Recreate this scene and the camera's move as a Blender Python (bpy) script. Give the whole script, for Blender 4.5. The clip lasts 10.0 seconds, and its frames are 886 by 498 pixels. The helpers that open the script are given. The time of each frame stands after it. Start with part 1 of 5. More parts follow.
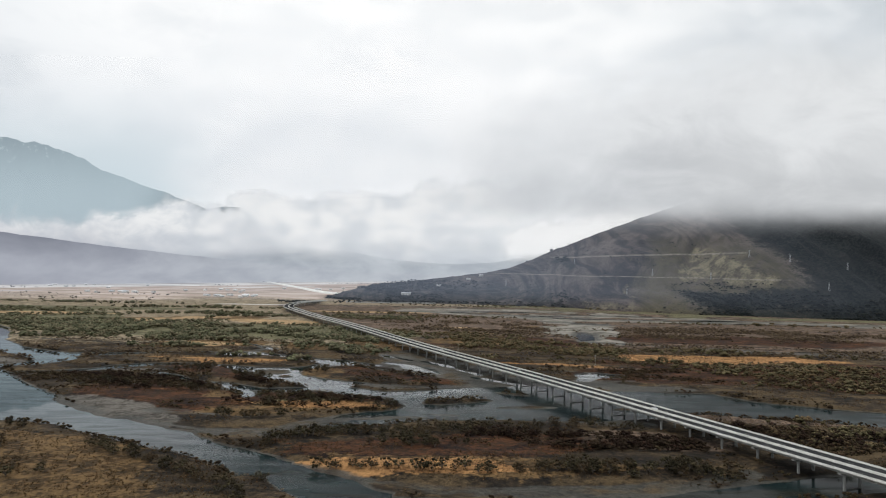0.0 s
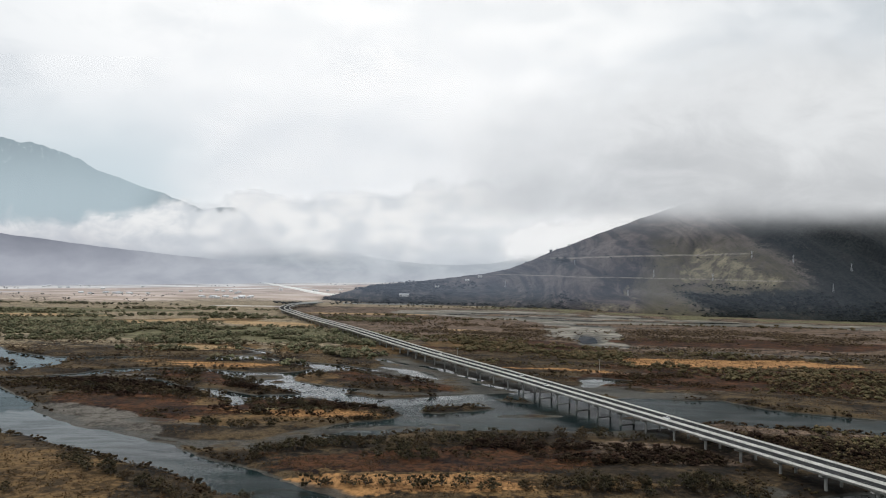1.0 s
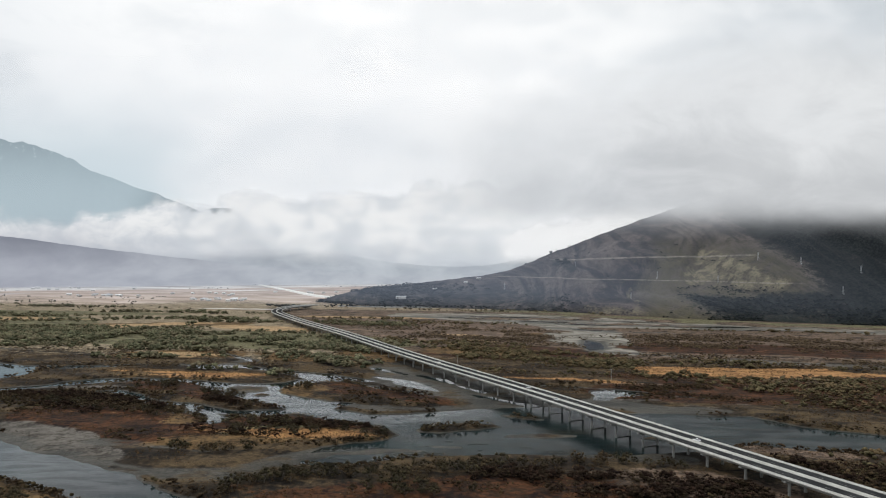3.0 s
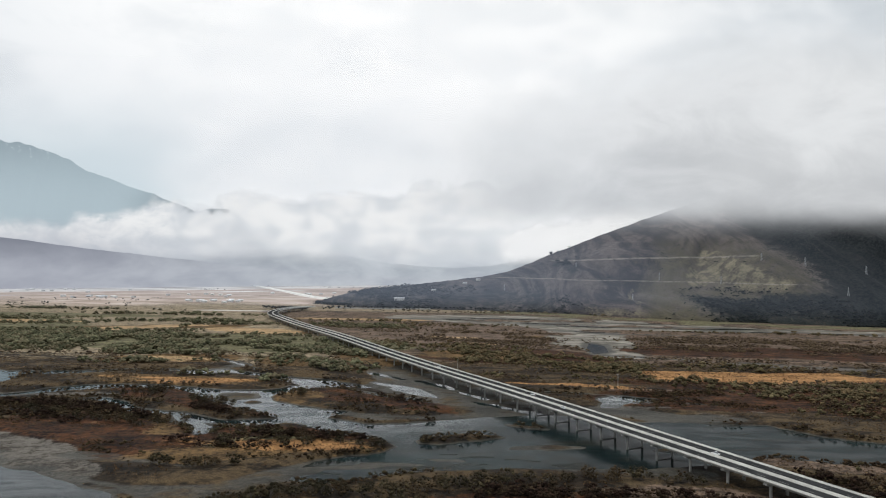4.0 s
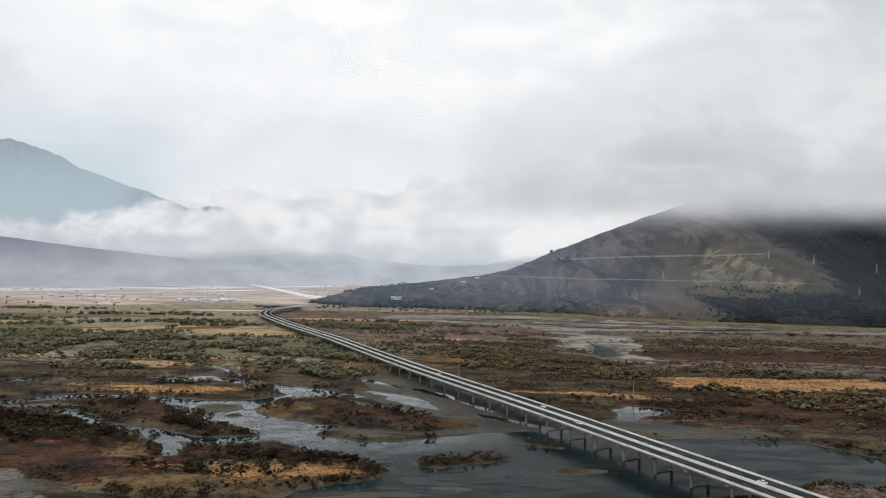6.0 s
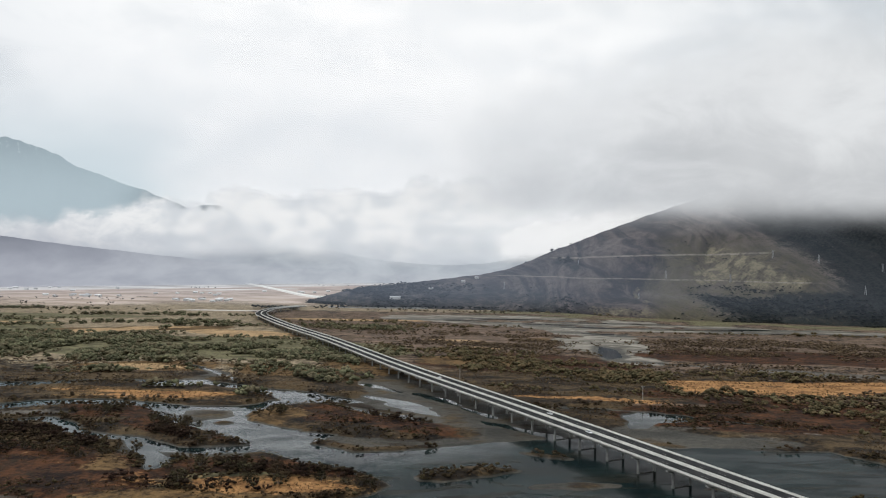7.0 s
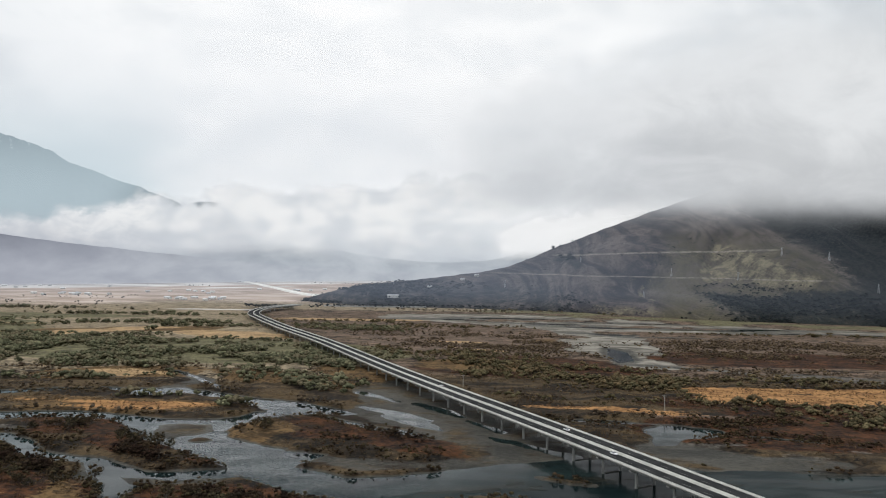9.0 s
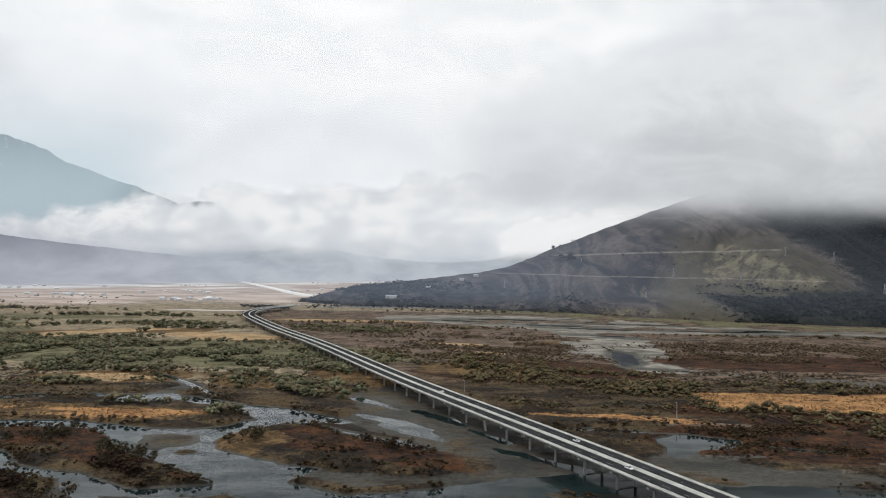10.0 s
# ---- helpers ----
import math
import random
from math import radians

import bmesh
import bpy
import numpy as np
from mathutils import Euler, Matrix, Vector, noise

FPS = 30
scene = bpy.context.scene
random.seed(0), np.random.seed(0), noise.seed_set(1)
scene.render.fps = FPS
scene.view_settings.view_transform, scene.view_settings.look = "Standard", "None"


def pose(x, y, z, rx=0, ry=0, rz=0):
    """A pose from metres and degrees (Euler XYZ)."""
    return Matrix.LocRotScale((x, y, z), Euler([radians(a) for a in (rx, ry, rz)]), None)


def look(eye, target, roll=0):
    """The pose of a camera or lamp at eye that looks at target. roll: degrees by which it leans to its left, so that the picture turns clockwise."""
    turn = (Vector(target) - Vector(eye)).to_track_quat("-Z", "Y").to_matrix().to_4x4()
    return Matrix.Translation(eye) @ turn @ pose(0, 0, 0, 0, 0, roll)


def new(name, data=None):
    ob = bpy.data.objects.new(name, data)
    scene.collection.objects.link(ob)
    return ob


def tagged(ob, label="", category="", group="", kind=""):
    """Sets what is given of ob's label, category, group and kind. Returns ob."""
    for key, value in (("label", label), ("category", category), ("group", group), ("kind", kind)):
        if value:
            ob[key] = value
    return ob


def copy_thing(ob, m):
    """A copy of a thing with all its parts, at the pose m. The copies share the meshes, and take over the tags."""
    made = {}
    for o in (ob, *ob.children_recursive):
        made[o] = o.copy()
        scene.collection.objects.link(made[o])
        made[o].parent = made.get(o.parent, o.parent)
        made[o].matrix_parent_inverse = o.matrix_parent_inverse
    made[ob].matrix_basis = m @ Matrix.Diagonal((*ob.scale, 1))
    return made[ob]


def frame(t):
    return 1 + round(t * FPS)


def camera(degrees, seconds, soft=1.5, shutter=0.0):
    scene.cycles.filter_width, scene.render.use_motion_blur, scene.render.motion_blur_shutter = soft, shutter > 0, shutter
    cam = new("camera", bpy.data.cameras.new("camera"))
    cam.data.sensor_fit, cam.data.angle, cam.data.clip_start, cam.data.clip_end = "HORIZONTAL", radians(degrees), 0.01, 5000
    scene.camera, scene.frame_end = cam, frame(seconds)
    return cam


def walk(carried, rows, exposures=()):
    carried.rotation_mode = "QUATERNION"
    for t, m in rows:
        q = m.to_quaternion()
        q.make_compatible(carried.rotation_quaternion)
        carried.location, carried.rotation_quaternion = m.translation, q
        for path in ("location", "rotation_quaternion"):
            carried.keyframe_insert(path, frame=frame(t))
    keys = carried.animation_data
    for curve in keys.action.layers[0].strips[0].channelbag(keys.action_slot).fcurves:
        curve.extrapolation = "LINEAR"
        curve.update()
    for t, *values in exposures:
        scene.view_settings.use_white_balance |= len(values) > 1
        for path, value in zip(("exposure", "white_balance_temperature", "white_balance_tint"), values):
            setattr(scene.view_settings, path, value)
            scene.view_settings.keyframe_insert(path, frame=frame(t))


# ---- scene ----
cam = camera(68.57, 10.0, soft=1.1)
PATH = [
    (0, (-0.00, 0.00, 108.00), (1.502, 99.949, 110.824), 1.00),
    (0.5, (-0.21, 12.78, 108.12), (1.452, 112.727, 111.043), 1.00),
    (1, (-0.43, 25.54, 108.23), (1.348, 125.478, 111.195), 1.00),
    (1.5, (-0.68, 38.26, 108.34), (1.224, 138.198, 111.364), 1.00),
    (2, (-0.95, 50.96, 108.46), (1.061, 150.890, 111.530), 1.00),
    (2.5, (-1.24, 63.62, 108.57), (0.865, 163.552, 111.690), 1.00),
    (4, (-2.23, 101.44, 108.92), (0.186, 201.356, 112.279), 1.00),
    (4.5, (-2.60, 113.99, 109.03), (-0.090, 213.902, 112.391), 1.00),
    (5, (-3.00, 126.51, 109.14), (-0.381, 226.418, 112.474), 1.00),
    (5.5, (-3.41, 139.00, 109.26), (-0.668, 238.907, 112.471), 1.00),
    (7, (-4.78, 176.29, 109.59), (-1.749, 276.195, 112.567), 1.00),
    (7.5, (-5.27, 188.66, 109.71), (-2.172, 288.566, 112.582), 1.00),
    (8, (-5.79, 201.00, 109.82), (-2.593, 300.908, 112.575), 1.00),
    (8.5, (-6.33, 213.31, 109.93), (-3.032, 313.219, 112.584), 1.00),
    (9, (-6.89, 225.59, 110.04), (-3.505, 325.500, 112.618), 1.00),
    (9.5, (-7.47, 237.84, 110.16), (-3.975, 337.750, 112.716), 1.00),
    (10, (-8.07, 250.07, 110.27), (-4.410, 349.966, 112.852), 1.00),
]
walk(cam, [(t, look(e, g, r)) for t, e, g, r in PATH])

# ---- world and sun ----
world = bpy.data.worlds.new("overcast_sky")
scene.world = world
world.use_nodes = True
wt = world.node_tree
wt.nodes.clear()


def wn(kind, **kw):
    n = wt.nodes.new(kind)
    for k, v in kw.items():
        n.inputs[k].default_value = v
    return n


def wmath(op, a, b=None, clamp=False):
    n = wt.nodes.new("ShaderNodeMath")
    n.operation, n.use_clamp = op, clamp
    for i, v in enumerate((a, b)):
        if v is None:
            continue
        if isinstance(v, (int, float)):
            n.inputs[i].default_value = v
        else:
            wt.links.new(v, n.inputs[i])
    return n.outputs[0]


def wmix(f, a, b):
    n = wt.nodes.new("ShaderNodeMix")
    n.data_type = "RGBA"
    for sock, v in ((n.inputs[0], f), (n.inputs[6], a), (n.inputs[7], b)):
        if isinstance(v, (int, float)):
            sock.default_value = v
        elif isinstance(v, tuple):
            sock.default_value = (*v, 1)
        else:
            wt.links.new(v, sock)
    return n.outputs[2]


def wstep(v, lo, hi):
    n = wt.nodes.new("ShaderNodeMapRange")
    n.interpolation_type = "SMOOTHSTEP"
    n.inputs[1].default_value, n.inputs[2].default_value = lo, hi
    wt.links.new(v, n.inputs[0])
    return n.outputs[0]


SUN_AZ, SUN_EL = radians(-65), radians(54)
wsky = wt.nodes.new("ShaderNodeTexSky")
wsky.sky_type = "NISHITA"
wsky.sun_disc = False
wsky.sun_elevation, wsky.sun_rotation = SUN_EL, SUN_AZ
wco = wt.nodes.new("ShaderNodeTexCoord").outputs["Generated"]
wsep = wt.nodes.new("ShaderNodeSeparateXYZ")
wt.links.new(wco, wsep.inputs[0])
wmap = wn("ShaderNodeMapping", Scale=(2.2, 2.2, 4.6), Location=(0.4, 1.7, 0.3))
wt.links.new(wco, wmap.inputs[0])
wbig = wn("ShaderNodeTexNoise", Scale=1.6, Detail=5.0, Roughness=0.5, Distortion=0.4)
wt.links.new(wmap.outputs[0], wbig.inputs[0])
wfine = wn("ShaderNodeTexNoise", Scale=5.0, Detail=5.0, Roughness=0.55, Distortion=0.5)
wt.links.new(wmap.outputs[0], wfine.inputs[0])
# the sun behind the cloud deck makes a wide bright field round it
wdot = wt.nodes.new("ShaderNodeVectorMath")
wdot.operation = "DOT_PRODUCT"
wt.links.new(wco, wdot.inputs[0])
wdot.inputs[1].default_value = (-0.09, 0.975, 0.2)
wglow = wstep(wdot.outputs["Value"], 0.80, 1.0)
wcl = wmath("ADD", wmath("MULTIPLY", wbig.outputs[0], 0.65), wmath("MULTIPLY", wfine.outputs[0], 0.35))
wcl = wstep(wcl, 0.36, 0.62)
wgrey = wmix(wcl, (0.62, 0.66, 0.69), (0.83, 0.855, 0.87))
wbright = wmix(wcl, (0.92, 0.935, 0.94), (1.06, 1.057, 1.044))
wcol = wmix(wglow, wgrey, wbright)
# an overcast sky is brightest overhead
wover = wt.nodes.new("ShaderNodeVectorMath")
wover.operation = "SCALE"
wt.links.new(wcol, wover.inputs[0])
wt.links.new(wmath("ADD", wmath("MULTIPLY", wstep(wsep.outputs[2], 0.46, 0.97), 0.85), 1.0), wover.inputs[3])
wcol = wover.outputs[0]
wlow = wstep(wsep.outputs[2], 0.085, -0.005)
wcol = wmix(wmath("MULTIPLY", wlow, 0.85), wcol, (0.56, 0.62, 0.66))
wbg_sky, wbg_cloud = wn("ShaderNodeBackground", Strength=0.1), wn("ShaderNodeBackground", Strength=1.045)
wt.links.new(wsky.outputs[0], wbg_sky.inputs[0])
wt.links.new(wcol, wbg_cloud.inputs[0])
wms = wt.nodes.new("ShaderNodeMixShader")
wms.inputs[0].default_value = 0.94
wt.links.new(wbg_sky.outputs[0], wms.inputs[1])
wt.links.new(wbg_cloud.outputs[0], wms.inputs[2])
wt.links.new(wms.outputs[0], wt.nodes.new("ShaderNodeOutputWorld").inputs[0])

sun_data = bpy.data.lights.new("sun", "SUN")
sun_data.energy, sun_data.angle, sun_data.color = 1.25, radians(32), (1.0, 0.95, 0.88)
sun = new("sun", sun_data)
sd_ = Vector((math.sin(SUN_AZ) * math.cos(SUN_EL), math.cos(SUN_AZ) * math.cos(SUN_EL), math.sin(SUN_EL)))
sun.matrix_world = look(sd_ * 100, (0, 0, 0))
scene.view_settings.exposure = 0.0


# ---- materials ----
class Mat:
    """A node material in the making."""

    def __init__(self, name):
        self.m = bpy.data.materials.new(name)
        self.m.use_nodes = True
        self.t = self.m.node_tree
        self.bsdf = self.t.nodes["Principled BSDF"]
        self.out = self.t.nodes["Material Output"]
        self.geo = self.t.nodes.new("ShaderNodeNewGeometry")
        self.pos = self.geo.outputs["Position"]

    def put(self, sock, v):
        if isinstance(v, (int, float)):
            sock.default_value = v
        elif isinstance(v, tuple):
            sock.default_value = (*v, 1) if len(v) == 3 and len(sock.default_value) == 4 else v
        else:
            self.t.links.new(v, sock)

    def noise(self, scale, detail=4.0, rough=0.55, dist=0.0, stretch=None, vec=None):
        v = vec or self.pos
        if stretch:
            mp = self.t.nodes.new("ShaderNodeMapping")
            mp.inputs["Scale"].default_value = stretch
            self.t.links.new(v, mp.inputs[0])
            v = mp.outputs[0]
        n = self.t.nodes.new("ShaderNodeTexNoise")
        n.inputs["Scale"].default_value, n.inputs["Detail"].default_value = scale, detail
        n.inputs["Roughness"].default_value, n.inputs["Distortion"].default_value = rough, dist
        self.t.links.new(v, n.inputs[0])
        return n.outputs[0]

    def math(self, op, a, b=None, clamp=False):
        n = self.t.nodes.new("ShaderNodeMath")
        n.operation, n.use_clamp = op, clamp
        self.put(n.inputs[0], a)
        if b is not None:
            self.put(n.inputs[1], b)
        return n.outputs[0]

    def step(self, v, lo, hi, a=0.0, b=1.0):
        n = self.t.nodes.new("ShaderNodeMapRange")
        n.interpolation_type = "SMOOTHSTEP"
        self.put(n.inputs[0], v)
        for i, x in enumerate((lo, hi, a, b)):
            n.inputs[i + 1].default_value = x
        return n.outputs[0]

    def mix(self, f, a, b, mode="MIX"):
        n = self.t.nodes.new("ShaderNodeMix")
        n.data_type, n.blend_type = "RGBA", mode
        self.put(n.inputs[0], f)
        self.put(n.inputs[6], a)
        self.put(n.inputs[7], b)
        return n.outputs[2]

    def attr(self, name):
        n = self.t.nodes.new("ShaderNodeAttribute")
        n.attribute_name = name
        return n.outputs["Fac"]

    def axis(self, i):
        n = self.t.nodes.new("ShaderNodeSeparateXYZ")
        self.t.links.new(self.pos, n.inputs[0])
        return n.outputs[i]

    def rnd(self):
        return self.t.nodes.new("ShaderNodeObjectInfo").outputs["Random"]

    def island(self):
        return self.geo.outputs["Random Per Island"]

    def set(self, colour=None, rough=None, metal=None, bump=None, strength=0.5, dist=0.1, **kw):
        if colour is not None:
            self.put(self.bsdf.inputs["Base Color"], colour)
        if rough is not None:
            self.put(self.bsdf.inputs["Roughness"], rough)
        if metal is not None:
            self.put(self.bsdf.inputs["Metallic"], metal)
        if bump is not None:
            b = self.t.nodes.new("ShaderNodeBump")
            b.inputs["Strength"].default_value, b.inputs["Distance"].default_value = strength, dist
            self.put(b.inputs["Height"], bump)
            self.t.links.new(b.outputs[0], self.bsdf.inputs["Normal"])
        for k, v in kw.items():
            self.put(self.bsdf.inputs[k.replace("_", " ")], v)
        return self.m


def mat_ground():
    k = Mat("valley_ground")
    mid, fine = k.noise(0.05, 5, 0.62, 0.3, (0.7, 1.4, 1)), k.noise(0.3, 4, 0.65)
    grit, streak = k.noise(1.4, 3, 0.7), k.noise(0.02, 5, 0.62, 0.5, (0.8, 1.4, 1))
    both = k.math("ADD", k.math("MULTIPLY", mid, 0.5), k.math("MULTIPLY", fine, 0.5))
    soil = k.mix(k.step(both, 0.40, 0.58), (0.007, 0.006, 0.005), (0.025, 0.018, 0.012))
    straw = k.mix(k.step(grit, 0.3, 0.7), (0.032, 0.022, 0.012), (0.115, 0.080, 0.042))
    col = k.mix(k.step(k.math("ADD", k.math("MULTIPLY", streak, 0.55), k.math("MULTIPLY", both, 0.45)), 0.46, 0.56), soil, straw)

    def zone(name, lo, hi, amount=0.9):
        return k.step(k.math("ADD", k.attr(name), k.math("MULTIPLY", k.math("SUBTRACT", both, 0.5), amount * 2.4)), lo, hi)

    # red and gold of the near flats darkened in the colour for cloud shade
    red = k.mix(k.step(both, 0.42, 0.60), (0.009, 0.005, 0.004), (0.074, 0.031, 0.013))
    gold = k.mix(k.step(both, 0.38, 0.60), (0.032, 0.020, 0.009), (0.145, 0.090, 0.040))
    field = k.mix(k.step(both, 0.36, 0.62), (0.15, 0.098, 0.050), (0.38, 0.26, 0.14))
    green = k.mix(k.step(both, 0.38, 0.62), (0.045, 0.043, 0.024), (0.160, 0.145, 0.080))
    stones = k.math("ADD", k.math("MULTIPLY", both, 0.5), k.math("ADD", k.math("MULTIPLY", grit, 0.25), k.math("MULTIPLY", k.noise(0.011, 6, 0.65, 0.6, (0.6, 1.8, 1)), 0.25)))
    gravel = k.mix(k.step(stones, 0.42, 0.58), (0.026, 0.023, 0.020), (0.130, 0.118, 0.102))
    # far plain's tan, lightened for the sunlight and haze out there
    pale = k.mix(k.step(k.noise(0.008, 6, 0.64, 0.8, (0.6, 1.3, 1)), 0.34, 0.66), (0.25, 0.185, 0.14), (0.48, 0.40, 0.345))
    # heath and dry grass lightened in the colour in place of distance haze
    heath = k.mix(k.step(both, 0.40, 0.60), (0.046, 0.034, 0.026), (0.165, 0.116, 0.084))
    hazed_steppe = k.mix(k.step(both, 0.40, 0.60), (0.075, 0.060, 0.040), (0.30, 0.24, 0.16))
    col = k.mix(zone("hazed_steppe", 0.35, 0.65), col, hazed_steppe)
    col = k.mix(zone("heath", 0.35, 0.65), col, heath)
    col = k.mix(zone("red", 0.35, 0.65), col, red)
    col = k.mix(zone("green", 0.35, 0.65), col, green)
    col = k.mix(zone("gold", 0.4, 0.6), col, gold)
    col = k.mix(zone("field", 0.35, 0.65, 1.1), col, field)
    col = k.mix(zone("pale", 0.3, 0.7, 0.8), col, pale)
    col = k.mix(zone("gravel", 0.4, 0.6, 0.5), col, gravel)
    bars = k.mix(k.step(k.noise(0.022, 6, 0.68, 1.6, (0.6, 1.3, 1)), 0.36, 0.66), (0.075, 0.070, 0.058), (0.27, 0.25, 0.215))
    col = k.mix(zone("bars", 0.3, 0.8, 0.9), col, bars)
    orange = k.mix(k.step(both, 0.36, 0.62), (0.105, 0.050, 0.020), (0.36, 0.195, 0.080))
    col = k.mix(zone("orange", 0.35, 0.65, 1.1), col, orange)
    mud = k.mix(k.step(stones, 0.42, 0.58), (0.015, 0.015, 0.012), (0.068, 0.064, 0.053))
    # tussocks and low shrubs that break up every sward
    tuss = k.math("ADD", k.math("MULTIPLY", k.noise(0.20, 5, 0.72, 0.4, (0.8, 1.2, 1)), 0.6), k.math("MULTIPLY", k.noise(0.07, 4, 0.6), 0.4))
    clump = k.math("MULTIPLY", k.step(tuss, 0.52, 0.585), k.step(k.attr("clear"), 0.0, 1.0, 0.78, 0.1))
    col = k.mix(clump, col, k.mix(grit, (0.008, 0.007, 0.005), (0.034, 0.024, 0.014)))
    col = k.mix(k.step(k.attr("sand"), 0.25, 0.75), col, k.mix(k.step(k.noise(0.004, 5, 0.6, 0.3, (0.4, 1.6, 1)), 0.38, 0.62), (0.34, 0.31, 0.29), (0.66, 0.64, 0.62)))
    wet = k.step(k.math("ADD", k.axis(2), k.math("MULTIPLY", k.math("SUBTRACT", mid, 0.5), 1.3)), 0.75, 0.35)
    col = k.mix(k.math("MULTIPLY", wet, 0.92), col, mud)
    return k.set(col, rough=k.step(wet, 0.0, 1.0, 0.95, 0.6), bump=k.math("ADD", fine, k.math("MULTIPLY", grit, 0.4)), strength=0.8, dist=0.8,
                 Specular_IOR_Level=0.12)


def mat_water():
    k = Mat("river_water")
    swell, streak = k.noise(0.02, 4, 0.55, 0.8, (0.8, 1.6, 1)), k.noise(0.045, 5, 0.62, 0.9, (0.5, 1.6, 1))
    col = k.mix(k.step(swell, 0.35, 0.65), (0.005, 0.010, 0.011), (0.011, 0.020, 0.020))
    # reflection lowered over the near eastern water so that it looks darker
    near_dim = k.attr("near_dim")
    shoal = k.math("MULTIPLY", k.step(k.noise(0.03, 6, 0.66, 1.2, (0.4, 1.5, 1)), 0.50, 0.60), k.step(near_dim, 0.0, 1.0, 0.15, 0.75))
    col = k.mix(shoal, col, (0.020, 0.020, 0.016))
    gloss = k.math("MULTIPLY", k.step(streak, 0.38, 0.60, 0.50, 0.18), k.step(near_dim, 0.0, 1.0, 1.0, 0.15))
    return k.set(col, rough=k.math("ADD", k.step(streak, 0.38, 0.64, 0.02, 0.06), k.math("MULTIPLY", near_dim, 0.12)), IOR=1.33, Specular_IOR_Level=k.math("MULTIPLY", gloss, k.step(shoal, 0.0, 1.0, 1.0, 0.5)))


def mat_concrete(name, a, b):
    k = Mat(name)
    n1, n2 = k.noise(0.15, 5, 0.6), k.noise(1.4, 4, 0.6, 0, (1, 1, 0.25))
    col = k.mix(k.step(n1, 0.3, 0.7), a, b)
    col = k.mix(k.math("MULTIPLY", k.step(n2, 0.5, 0.75), 0.35), col, tuple(x * 0.55 for x in a))
    return k.set(col, rough=0.85, bump=n2, strength=0.2, dist=0.03)


def mat_asphalt():
    k = Mat("asphalt")
    col = k.mix(k.step(k.noise(0.1, 5), 0.3, 0.7), (0.018, 0.019, 0.020), (0.034, 0.035, 0.036))
    return k.set(col, rough=0.95, Specular_IOR_Level=0.03, bump=k.noise(8.0, 2), strength=0.2, dist=0.01)


def mat_leaf(name, a, b, c):
    k = Mat(name)
    r = k.math("FRACT", k.math("ADD", k.rnd(), k.attr("tint")))
    col = k.mix(k.island(), a, b)
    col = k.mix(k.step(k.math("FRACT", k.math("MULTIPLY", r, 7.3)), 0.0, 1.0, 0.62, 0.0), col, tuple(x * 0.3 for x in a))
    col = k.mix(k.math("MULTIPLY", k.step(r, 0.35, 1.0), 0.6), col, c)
    crown_noise = k.noise(1.3, 4, 0.7)
    # low parts of the bump get a darker colour
    col = k.mix(k.math("MULTIPLY", k.step(crown_noise, 0.56, 0.42), 0.6), col, tuple(x * 0.35 for x in a))
    return k.set(col, rough=0.95, Specular_IOR_Level=0.05, bump=crown_noise, strength=0.9, dist=0.5)


def mat_wood(name, a, b):
    k = Mat(name)
    return k.set(k.mix(k.step(k.noise(1.5, 4, 0.6, 0, (1, 1, 0.2)), 0.3, 0.7), a, b), rough=0.9)


